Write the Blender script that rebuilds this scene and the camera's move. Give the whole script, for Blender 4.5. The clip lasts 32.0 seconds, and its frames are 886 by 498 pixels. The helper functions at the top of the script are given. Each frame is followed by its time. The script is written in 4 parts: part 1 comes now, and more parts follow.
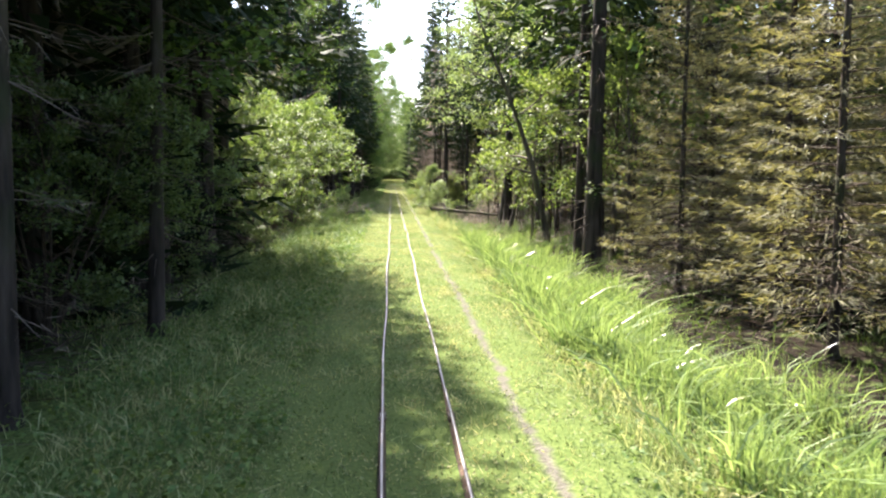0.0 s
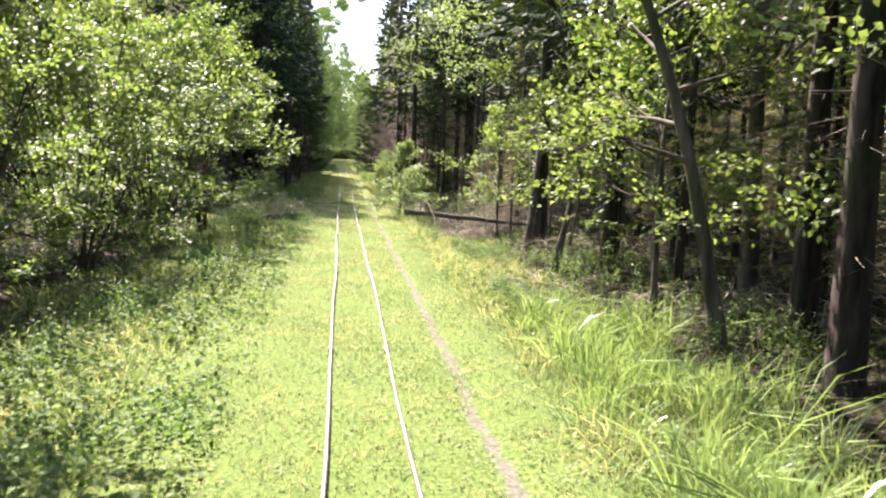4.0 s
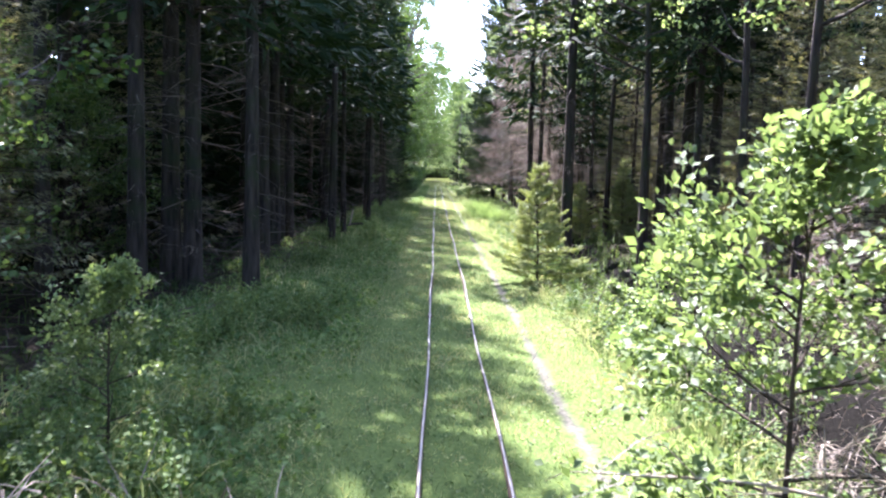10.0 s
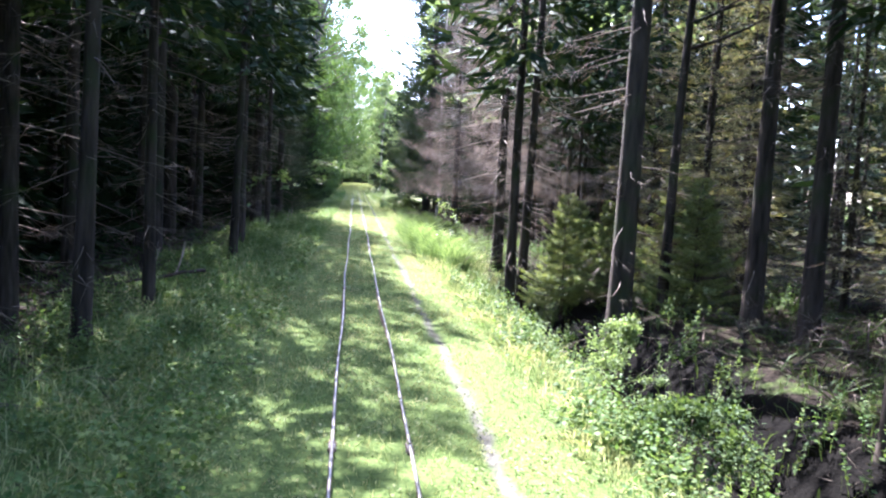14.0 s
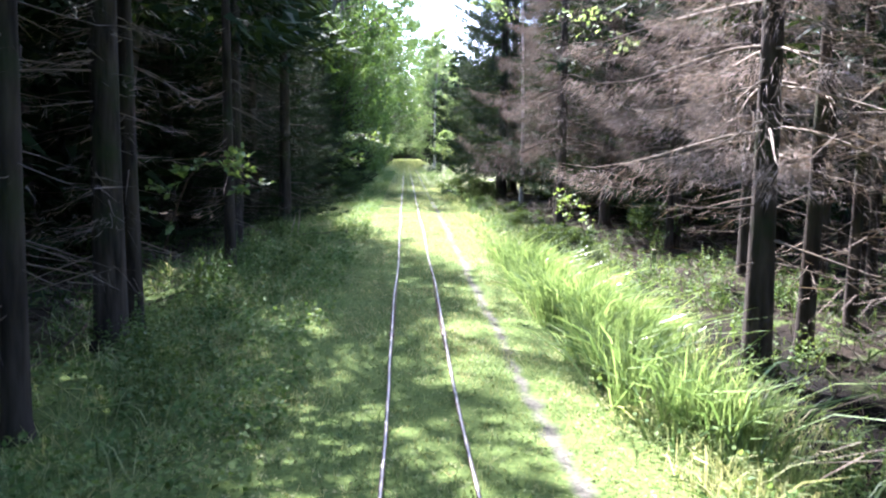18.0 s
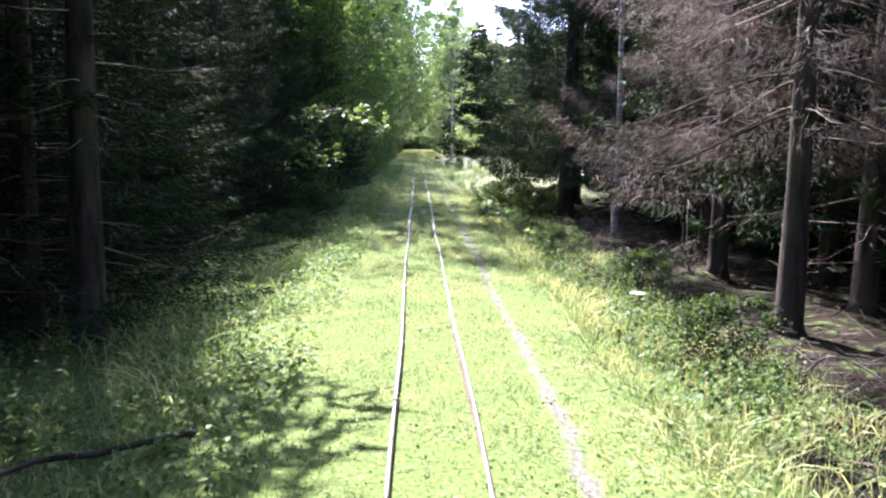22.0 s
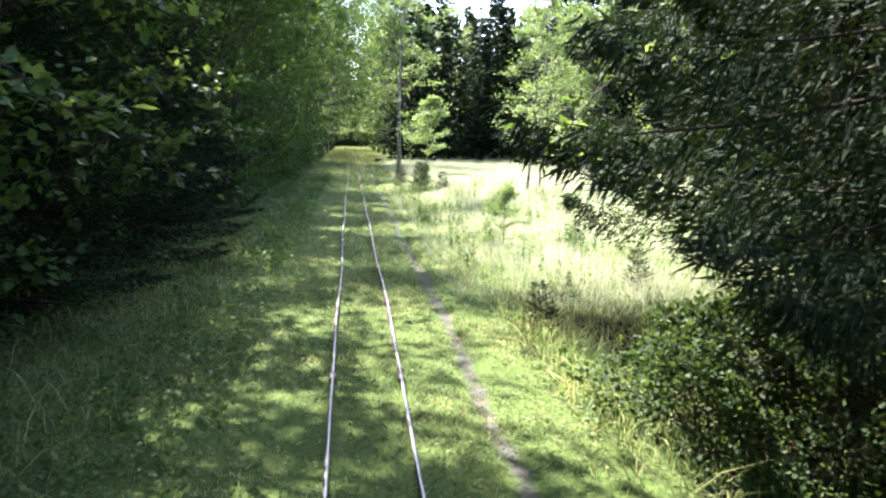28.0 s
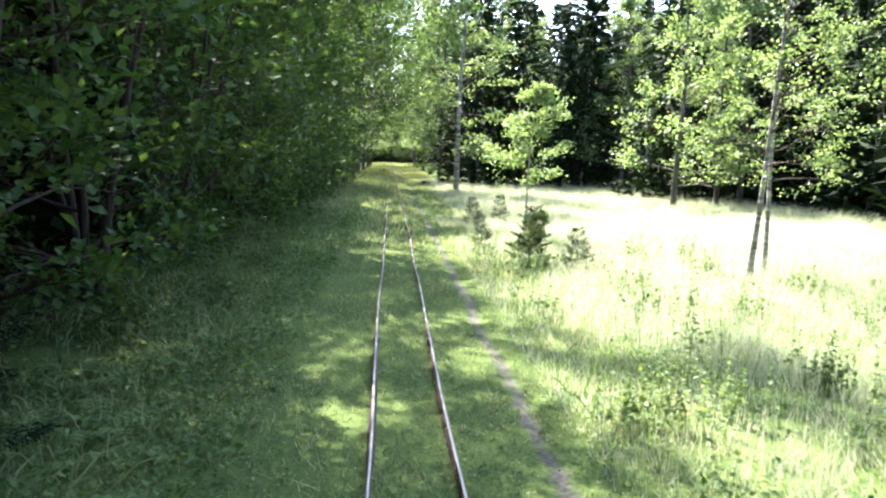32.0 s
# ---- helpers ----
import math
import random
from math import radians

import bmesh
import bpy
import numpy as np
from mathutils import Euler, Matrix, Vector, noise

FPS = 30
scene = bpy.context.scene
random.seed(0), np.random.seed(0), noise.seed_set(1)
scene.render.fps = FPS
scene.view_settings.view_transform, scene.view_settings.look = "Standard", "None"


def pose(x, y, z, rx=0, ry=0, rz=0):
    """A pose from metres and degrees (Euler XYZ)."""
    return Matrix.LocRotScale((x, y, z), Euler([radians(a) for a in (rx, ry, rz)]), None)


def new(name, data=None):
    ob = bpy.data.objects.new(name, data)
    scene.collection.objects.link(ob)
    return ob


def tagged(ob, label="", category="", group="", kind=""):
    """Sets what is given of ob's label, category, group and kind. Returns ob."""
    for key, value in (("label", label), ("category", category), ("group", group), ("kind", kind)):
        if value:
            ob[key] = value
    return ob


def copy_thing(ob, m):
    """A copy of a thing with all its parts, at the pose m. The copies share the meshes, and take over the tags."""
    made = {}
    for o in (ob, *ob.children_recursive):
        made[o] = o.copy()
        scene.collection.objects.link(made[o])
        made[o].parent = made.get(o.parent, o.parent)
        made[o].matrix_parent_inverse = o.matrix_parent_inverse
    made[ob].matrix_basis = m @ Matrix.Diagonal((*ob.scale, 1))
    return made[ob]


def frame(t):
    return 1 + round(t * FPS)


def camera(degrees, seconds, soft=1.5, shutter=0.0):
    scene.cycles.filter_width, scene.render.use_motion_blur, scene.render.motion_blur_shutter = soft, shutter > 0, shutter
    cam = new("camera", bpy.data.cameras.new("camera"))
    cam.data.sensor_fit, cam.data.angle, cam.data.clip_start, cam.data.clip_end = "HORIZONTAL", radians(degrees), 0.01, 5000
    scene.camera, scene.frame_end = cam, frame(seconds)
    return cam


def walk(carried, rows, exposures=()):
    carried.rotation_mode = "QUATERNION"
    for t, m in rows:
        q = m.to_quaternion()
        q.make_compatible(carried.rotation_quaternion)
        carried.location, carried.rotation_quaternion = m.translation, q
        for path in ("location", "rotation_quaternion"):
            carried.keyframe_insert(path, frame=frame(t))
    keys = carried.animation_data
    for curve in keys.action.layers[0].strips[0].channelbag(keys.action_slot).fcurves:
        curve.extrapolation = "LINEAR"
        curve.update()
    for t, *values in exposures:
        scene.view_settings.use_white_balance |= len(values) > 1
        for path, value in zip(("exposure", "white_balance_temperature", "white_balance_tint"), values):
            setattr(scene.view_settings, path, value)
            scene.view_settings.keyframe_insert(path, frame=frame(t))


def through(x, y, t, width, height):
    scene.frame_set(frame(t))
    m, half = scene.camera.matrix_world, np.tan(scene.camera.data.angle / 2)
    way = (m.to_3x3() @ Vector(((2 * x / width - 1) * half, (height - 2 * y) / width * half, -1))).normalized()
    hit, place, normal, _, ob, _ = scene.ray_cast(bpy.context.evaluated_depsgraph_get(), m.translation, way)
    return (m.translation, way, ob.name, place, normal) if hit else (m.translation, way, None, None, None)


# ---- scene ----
cam = camera(55.0, 32.0, soft=2.2, shutter=0.15)
ROWS = [
    (0.0, -0.237, 8.297, 2.096, -3.45, -5.06, -0.85),
    (0.5, -0.195, 10.408, 2.106, -2.84, -6.51, -0.03),
    (1.0, -0.226, 12.518, 2.046, -2.89, -6.79, -2.29),
    (1.5, -0.220, 14.574, 2.065, -4.57, -5.76, -1.70),
    (2.0, -0.202, 16.608, 2.085, -4.98, -4.89, -1.90),
    (2.5, -0.201, 18.613, 2.053, -5.51, -6.19, -0.87),
    (3.0, -0.179, 20.594, 2.024, -6.57, -6.25, -1.04),
    (3.5, -0.218, 22.536, 2.083, -6.37, -6.28, -1.80),
    (5.5, -0.224, 30.426, 2.089, -10.78, -5.64, -2.85),
    (6.0, -0.188, 32.420, 2.107, -13.12, -5.49, -2.02),
    (6.5, -0.191, 34.395, 2.093, -12.49, -6.35, -1.41),
    (7.0, -0.198, 36.399, 2.102, -12.22, -6.03, -1.00),
    (7.5, -0.147, 38.386, 2.081, -14.58, -5.30, -2.12),
    (8.0, -0.135, 40.455, 2.100, -10.78, -5.07, -1.61),
    (8.5, -0.138, 42.488, 2.074, -7.50, -5.56, -1.09),
    (9.0, -0.164, 44.507, 2.063, -4.22, -6.45, -1.40),
    (9.5, -0.199, 46.444, 2.045, -1.76, -7.31, -2.20),
    (10.0, -0.252, 48.263, 2.103, -0.45, -5.24, -1.51),
    (10.5, -0.284, 50.024, 2.099, -1.44, -4.29, -1.14),
    (11.0, -0.220, 51.822, 2.081, -1.62, -5.18, -1.42),
    (11.5, -0.212, 53.658, 2.070, -4.79, -6.23, -2.01),
    (12.0, -0.202, 55.545, 2.064, -6.08, -5.57, -1.44),
    (12.5, -0.169, 57.470, 2.031, -6.06, -4.10, -1.42),
    (13.0, -0.205, 59.430, 2.053, -5.34, -3.66, -1.81),
    (13.5, -0.208, 61.274, 2.024, -6.87, -3.88, -1.71),
    (14.0, -0.217, 63.095, 2.055, -5.90, -4.61, -3.46),
    (14.5, -0.201, 64.843, 2.044, -5.23, -4.57, -3.21),
    (15.0, -0.197, 66.642, 2.100, -4.39, -6.05, -1.50),
    (15.5, -0.194, 68.485, 2.092, -1.83, -5.07, -0.44),
    (17.5, -0.204, 76.049, 2.064, -2.05, -7.04, -1.22),
    (18.0, -0.169, 77.991, 2.083, -2.51, -6.57, -0.91),
    (18.5, -0.172, 79.931, 2.080, -1.79, -6.66, -0.58),
    (19.0, -0.180, 81.898, 2.082, -0.08, -6.87, -1.52),
    (19.5, -0.216, 83.768, 2.068, 0.82, -7.14, -1.41),
    (20.0, -0.244, 85.733, 2.081, 0.86, -7.54, -2.13),
    (20.5, -0.204, 87.684, 2.068, -0.43, -7.93, -2.19),
    (21.0, -0.209, 89.664, 2.110, -0.44, -6.35, -1.42),
    (21.5, -0.184, 91.650, 2.069, -1.47, -7.53, -1.48),
    (22.0, -0.154, 93.611, 2.051, -1.73, -7.24, -1.27),
    (22.5, -0.207, 95.503, 2.078, -1.75, -7.22, -1.94),
    (23.0, -0.237, 97.376, 2.085, -0.06, -6.24, -2.09),
    (23.5, -0.241, 99.250, 2.095, -0.50, -6.96, -2.65),
    (24.0, -0.250, 101.176, 2.093, -2.06, -7.45, -2.29),
    (24.5, -0.211, 102.992, 2.099, -1.27, -7.36, -3.18),
    (25.0, -0.236, 104.864, 2.070, -1.72, -7.67, -2.21),
    (25.5, -0.176, 106.686, 2.056, -2.51, -7.86, -2.59),
    (26.0, -0.159, 108.557, 2.099, -3.56, -8.13, -2.51),
    (26.5, -0.167, 110.428, 2.069, -3.27, -6.68, -1.63),
    (28.5, -0.150, 118.169, 2.092, -6.60, -7.53, -1.73),
    (29.0, -0.120, 120.143, 2.049, -4.95, -7.38, -0.65),
    (29.5, -0.211, 122.126, 2.069, -4.31, -8.49, -1.39),
    (30.0, -0.157, 124.134, 2.082, -6.77, -8.36, -2.86),
    (30.5, -0.146, 126.144, 2.089, -8.27, -6.97, -2.41),
    (31.0, -0.190, 128.152, 2.074, -4.63, -7.91, -2.96),
    (31.5, -0.250, 130.164, 2.077, -4.39, -5.72, -2.12),
    (32.0, -0.244, 132.190, 2.075, -3.50, -6.39, -3.09),
]
EXPOSURES = [(0.0, 2.6, 6700, 18), (6.0, 2.65, 6700, 24), (8.0, 2.75, 6400, 24), (10.0, 3.15, 5700, 26), (14.0, 3.35, 5500, 26), (18.0, 3.35, 5600, 24), (20.0, 2.85, 5900, 18), (22.0, 2.95, 5700, 30), (24.0, 3.1, 5700, 30), (25.0, 2.85, 6000, 16), (26.0, 2.95, 6100, 12), (29.0, 2.85, 6100, 18), (30.5, 2.85, 6100, 14), (32.0, 3.1, 6100, 14)]
walk(cam, [(t, pose(x, y, z, 90 + pitch, roll, yaw)) for t, x, y, z, yaw, pitch, roll in ROWS], EXPOSURES)

# ---- light: a high summer sun, ahead and to the left of the line ----
SUN_ELEVATION, SUN_AZIMUTH = 52.0, -21.0     # degrees; azimuth from +y, to the right
a, e = radians(SUN_AZIMUTH), radians(SUN_ELEVATION)
SUN_WAY = Vector((math.sin(a) * math.cos(e), math.cos(a) * math.cos(e), math.sin(e)))
sun = new("sun", bpy.data.lights.new("sun", "SUN"))
sun.data.energy, sun.data.angle, sun.data.color = 5.5, radians(0.6), (1.0, 0.95, 0.86)
sun.matrix_world = Matrix.Translation((0, 60, 60)) @ SUN_WAY.to_track_quat("Z", "Y").to_matrix().to_4x4()
world = bpy.data.worlds.new("world")
scene.world = world
world.use_nodes = True
nt = world.node_tree
sky = nt.nodes.new("ShaderNodeTexSky")
sky.sky_type, sky.sun_disc = "NISHITA", False
sky.sun_elevation, sky.sun_rotation = e, a
sky.air_density, sky.dust_density = 1.0, 1.4
nt.links.new(sky.outputs[0], nt.nodes["Background"].inputs[0])
nt.nodes["Background"].inputs[1].default_value = 0.13


# ---- materials ----
def material(name):
    m = bpy.data.materials.new(name)
    m.use_nodes = True
    t = m.node_tree
    return m, t, t.nodes["Principled BSDF"]


def node(t, kind, **values):
    n = t.nodes.new(kind)
    for k, v in values.items():
        n.inputs[k].default_value = v
    return n


def ramp(t, fac, stops):
    n = t.nodes.new("ShaderNodeValToRGB")
    while len(n.color_ramp.elements) < len(stops):
        n.color_ramp.elements.new(0.5)
    for el, (p, c) in zip(n.color_ramp.elements, stops):
        el.position, el.color = p, (*c, 1)
    t.links.new(fac, n.inputs[0])
    return n.outputs[0]


def blend(t, fac, c1, c2, mode="MIX"):
    n = t.nodes.new("ShaderNodeMix")
    n.data_type, n.blend_type = "RGBA", mode
    for socket, value in ((n.inputs[0], fac), (n.inputs[6], c1), (n.inputs[7], c2)):
        if isinstance(value, (int, float)):
            socket.default_value = value
        elif isinstance(value, tuple):
            socket.default_value = (*value, 1)
        else:
            t.links.new(value, socket)
    return n.outputs[2]


def noise_of(t, scale, detail=4, coords="Object", stretch=(1, 1, 1)):
    co = t.nodes.new("ShaderNodeTexCoord")
    mp = t.nodes.new("ShaderNodeMapping")
    mp.inputs["Scale"].default_value = stretch
    t.links.new(co.outputs[coords], mp.inputs[0])
    n = node(t, "ShaderNodeTexNoise", Scale=scale, Detail=detail)
    t.links.new(mp.outputs[0], n.inputs["Vector"])
    return n.outputs["Fac"]


def bump(t, b, height, strength, distance=0.02):
    n = node(t, "ShaderNodeBump", Strength=strength, Distance=distance)
    t.links.new(height, n.inputs["Height"])
    t.links.new(n.outputs[0], b.inputs["Normal"])


def bark_material(name, dark, light, moss=None, scale=9.0, stretch=(1, 1, 0.16)):
    m, t, b = material(name)
    n1 = noise_of(t, scale, 6, stretch=stretch)
    n2 = noise_of(t, 1.3, 3)
    c = ramp(t, n1, [(0.32, dark), (0.68, light)])
    if moss:
        c = blend(t, ramp(t, n2, [(0.5, (0, 0, 0)), (0.68, (1, 1, 1))]), c, moss)
    t.links.new(c, b.inputs["Base Color"])
    b.inputs["Roughness"].default_value = 0.9
    b.inputs["Specular IOR Level"].default_value = 0.15
    bump(t, b, n1, 0.9, 0.03)
    return m


def leaf_material(name, dark, light, through=0.45, gloss=0.45, glow=None, sheen=0.28, patch=0.0):
    """A thin leaf: part of the light passes through it."""
    m, t, b = material(name)
    geo = t.nodes.new("ShaderNodeNewGeometry")
    info = t.nodes.new("ShaderNodeObjectInfo")
    c = ramp(t, geo.outputs["Random Per Island"], [(0.0, dark), (1.0, light)])
    if patch:
        big = ramp(t, noise_of(t, 1.1, 4), [(0.34, (1 - patch, 1 - 0.55 * patch, 1 - 0.9 * patch)), (0.62, (1 + 0.45 * patch, 1 + 0.25 * patch, 1 + 0.15 * patch))])
        c = blend(t, 1.0, c, big, "MULTIPLY")
    h = node(t, "ShaderNodeHueSaturation")
    mr = node(t, "ShaderNodeMapRange", **{"To Min": 0.8, "To Max": 1.2})
    t.links.new(info.outputs["Random"], mr.inputs[0])
    t.links.new(mr.outputs[0], h.inputs["Value"])
    t.links.new(c, h.inputs["Color"])
    t.links.new(h.outputs[0], b.inputs["Base Color"])
    b.inputs["Roughness"].default_value = gloss + 0.12
    b.inputs["Specular IOR Level"].default_value = sheen
    tr = t.nodes.new("ShaderNodeBsdfTranslucent")
    warm = blend(t, 1.0, h.outputs[0], glow or (1.4, 1.3, 0.6), "MULTIPLY")
    t.links.new(warm, tr.inputs["Color"])
    mx = node(t, "ShaderNodeMixShader", Fac=through)
    t.links.new(b.outputs[0], mx.inputs[1])
    t.links.new(tr.outputs[0], mx.inputs[2])
    t.links.new(mx.outputs[0], t.nodes["Material Output"].inputs[0])
    return m


BARK = bark_material("spruce_bark", (0.014, 0.011, 0.009), (0.065, 0.052, 0.041), (0.03, 0.04, 0.017))
BARK_OAK = bark_material("oak_bark", (0.035, 0.03, 0.024), (0.14, 0.12, 0.095), (0.06, 0.075, 0.03), 7.0)
BARK_BIRCH = bark_material("birch_bark", (0.06, 0.052, 0.044), (0.40, 0.375, 0.33), None, 5.0, (0.6, 0.6, 2.2))
TWIG = bark_material("twig_bark", (0.025, 0.019, 0.014), (0.085, 0.066, 0.048), None, 20.0)
DEADWOOD = bark_material("dead_wood", (0.14, 0.11, 0.085), (0.36, 0.31, 0.25), None, 14.0)
LOG = bark_material("log_bark", (0.035, 0.03, 0.024), (0.15, 0.125, 0.10), (0.07, 0.09, 0.035), 8.0)
DEAD_TWIG = leaf_material("dead_spruce_twigs", (0.14, 0.115, 0.098), (0.37, 0.32, 0.28), 0.15, 0.8, (1.1, 0.95, 0.8))
DEAD_BROWN = leaf_material("brown_dead_spruce_twigs", (0.065, 0.052, 0.043), (0.17, 0.138, 0.115), 0.12, 0.8, (1.1, 0.95, 0.8))
LITTER = leaf_material("fallen_twigs", (0.022, 0.017, 0.012), (0.095, 0.075, 0.055), 0.1, 0.8, (1.1, 0.95, 0.8))
DRY_TWIG = leaf_material("dry_lower_twigs", (0.075, 0.06, 0.046), (0.20, 0.165, 0.125), 0.12, 0.8, (1.1, 0.95, 0.8))
NEEDLE = leaf_material("spruce_needles", (0.010, 0.021, 0.010), (0.036, 0.058, 0.024), 0.12, 0.55, None, 0.06)
# darker copy of the spruce needles: the wood's shade is put into the colour
NEEDLE_SHADED = leaf_material("dense_spruce_needles", (0.006, 0.014, 0.006), (0.023, 0.038, 0.016), 0.1, 0.6, None, 0.04)
NEEDLE_YOUNG = leaf_material("young_spruce_needles", (0.085, 0.125, 0.048), (0.23, 0.27, 0.11), 0.35, 0.5)
NEEDLE_PALE = leaf_material("thin_spruce_needles", (0.095, 0.10, 0.058), (0.25, 0.245, 0.14), 0.3, 0.6)
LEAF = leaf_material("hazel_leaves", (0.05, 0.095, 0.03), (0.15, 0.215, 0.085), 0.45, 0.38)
# hazel leaf colour dimmed for the shade under the canopy along the wood's edge
LEAF_SHADED = leaf_material("shaded_hazel_leaves", (0.028, 0.062, 0.018), (0.085, 0.14, 0.045), 0.42, 0.5, None, 0.1)
LEAF_OAK = leaf_material("oak_leaves", (0.055, 0.095, 0.026), (0.155, 0.21, 0.075), 0.46, 0.4, (1.35, 1.28, 0.65))
LEAF_BIRCH = leaf_material("birch_leaves", (0.08, 0.125, 0.045), (0.21, 0.275, 0.12), 0.48, 0.4, (1.25, 1.25, 0.75))
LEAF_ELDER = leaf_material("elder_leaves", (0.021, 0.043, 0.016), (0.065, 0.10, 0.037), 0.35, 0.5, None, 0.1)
GRASS = leaf_material("grass_blades", (0.07, 0.12, 0.036), (0.385, 0.395, 0.22), 0.40, 0.5, (1.2, 1.13, 0.86), 0.12, 0.42)
REED = leaf_material("sedge_blades", (0.07, 0.12, 0.04), (0.25, 0.33, 0.135), 0.36, 0.14, (1.2, 1.2, 0.75), 0.5)
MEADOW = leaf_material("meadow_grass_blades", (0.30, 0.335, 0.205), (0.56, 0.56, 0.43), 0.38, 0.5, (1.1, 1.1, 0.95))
WEED = leaf_material("weed_leaves", (0.05, 0.10, 0.03), (0.17, 0.235, 0.085), 0.4, 0.5, (1.3, 1.25, 0.7), 0.13, 0.3)


def ground_material():
    m, t, b = material("forest_ground")
    co = t.nodes.new("ShaderNodeTexCoord")
    xyz = t.nodes.new("ShaderNodeSeparateXYZ")
    t.links.new(co.outputs["Object"], xyz.inputs[0])
    fine, mid, big = noise_of(t, 26, 8), noise_of(t, 3.5, 5), noise_of(t, 0.6, 3)
    litter = ramp(t, fine, [(0.28, (0.009, 0.007, 0.005)), (0.52, (0.021, 0.0165, 0.0115)), (0.75, (0.055, 0.042, 0.029))])
    green = ramp(t, fine, [(0.3, (0.03, 0.053, 0.014)), (0.7, (0.11, 0.145, 0.042))])
    litter = blend(t, ramp(t, mid, [(0.52, (0, 0, 0)), (0.64, (1, 1, 1))]), litter, green)
    # the mown strip: turf between about 4.5 m left and 2.4 m right of the line
    off = node(t, "ShaderNodeMath"); off.operation = "MULTIPLY_ADD"
    t.links.new(big, off.inputs[0]); off.inputs[1].default_value = 2.4
    t.links.new(xyz.outputs["X"], off.inputs[2])
    mr = node(t, "ShaderNodeMapRange", **{"From Min": -3.6, "From Max": -2.2})
    t.links.new(off.outputs[0], mr.inputs[0])
    mr2 = node(t, "ShaderNodeMapRange", **{"From Min": 3.4, "From Max": 4.3, "To Min": 1.0, "To Max": 0.0})
    t.links.new(off.outputs[0], mr2.inputs[0])
    meadow = node(t, "ShaderNodeMapRange", **{"From Min": 126.0, "From Max": 131.0})
    t.links.new(xyz.outputs["Y"], meadow.inputs[0])
    right = node(t, "ShaderNodeMath"); right.operation = "MAXIMUM"
    t.links.new(mr2.outputs[0], right.inputs[0]); t.links.new(meadow.outputs[0], right.inputs[1])
    turf = node(t, "ShaderNodeMath"); turf.operation = "MULTIPLY"
    t.links.new(mr.outputs[0], turf.inputs[0]); t.links.new(right.outputs[0], turf.inputs[1])
    c = blend(t, turf.outputs[0], litter, green)
    # the trodden footpath beside the rails
    w = noise_of(t, 0.5, 2)
    wob = node(t, "ShaderNodeMath"); wob.operation = "MULTIPLY_ADD"
    t.links.new(w, wob.inputs[0]); wob.inputs[1].default_value = 0.24
    t.links.new(xyz.outputs["X"], wob.inputs[2])
    dist = node(t, "ShaderNodeMath"); dist.operation = "SUBTRACT"
    t.links.new(wob.outputs[0], dist.inputs[0]); dist.inputs[1].default_value = 1.07
    ab = node(t, "ShaderNodeMath"); ab.operation = "ABSOLUTE"
    t.links.new(dist.outputs[0], ab.inputs[0])
    edge = node(t, "ShaderNodeMath"); edge.operation = "MULTIPLY_ADD"
    t.links.new(mid, edge.inputs[0]); edge.inputs[1].default_value = 0.22
    t.links.new(ab.outputs[0], edge.inputs[2])
    mask = node(t, "ShaderNodeMapRange", **{"From Min": 0.125, "From Max": 0.20, "To Min": 1.0, "To Max": 0.0})
    t.links.new(edge.outputs[0], mask.inputs[0])
    dirt = ramp(t, fine, [(0.3, (0.049, 0.047, 0.037)), (0.7, (0.127, 0.12, 0.094))])
    c = blend(t, mask.outputs[0], c, dirt)
    # low ground goes near-black by height: dark mud plus painted-in shade of the ditch
    mud_shade = node(t, "ShaderNodeMapRange", **{"From Min": -0.5, "From Max": -0.22, "To Min": 1.0, "To Max": 0.0})
    t.links.new(xyz.outputs["Z"], mud_shade.inputs[0])
    c = blend(t, mud_shade.outputs[0], c, ramp(t, fine, [(0.3, (0.002, 0.0019, 0.0016)), (0.75, (0.008, 0.007, 0.0055))]))
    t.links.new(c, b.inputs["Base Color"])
    b.inputs["Roughness"].default_value = 0.95
    b.inputs["Specular IOR Level"].default_value = 0.04
    bump(t, b, fine, 0.6, 0.03)
    return m


GROUND = ground_material()


def steel_material():
    m, t, b = material("rail_steel")
    geo = t.nodes.new("ShaderNodeNewGeometry")
    xyz = t.nodes.new("ShaderNodeSeparateXYZ")
    t.links.new(geo.outputs["Normal"], xyz.inputs[0])
    top = node(t, "ShaderNodeMapRange", **{"From Min": 0.75, "From Max": 0.95})
    t.links.new(xyz.outputs["Z"], top.inputs[0])
    n = noise_of(t, 14, 5, stretch=(1, 0.15, 1))
    rust = ramp(t, n, [(0.3, (0.05, 0.03, 0.02)), (0.7, (0.16, 0.09, 0.055))])
    worn = ramp(t, n, [(0.3, (0.13, 0.12, 0.112)), (0.7, (0.27, 0.26, 0.25))])
    t.links.new(blend(t, top.outputs[0], rust, worn), b.inputs["Base Color"])
    t.links.new(top.outputs[0], b.inputs["Metallic"])
    r = node(t, "ShaderNodeMapRange", **{"To Min": 0.85, "To Max": 0.42})
    t.links.new(top.outputs[0], r.inputs[0])
    t.links.new(r.outputs[0], b.inputs["Roughness"])
    return m


STEEL = steel_material()


# ---- mesh tools ----
rng = np.random.default_rng(7)


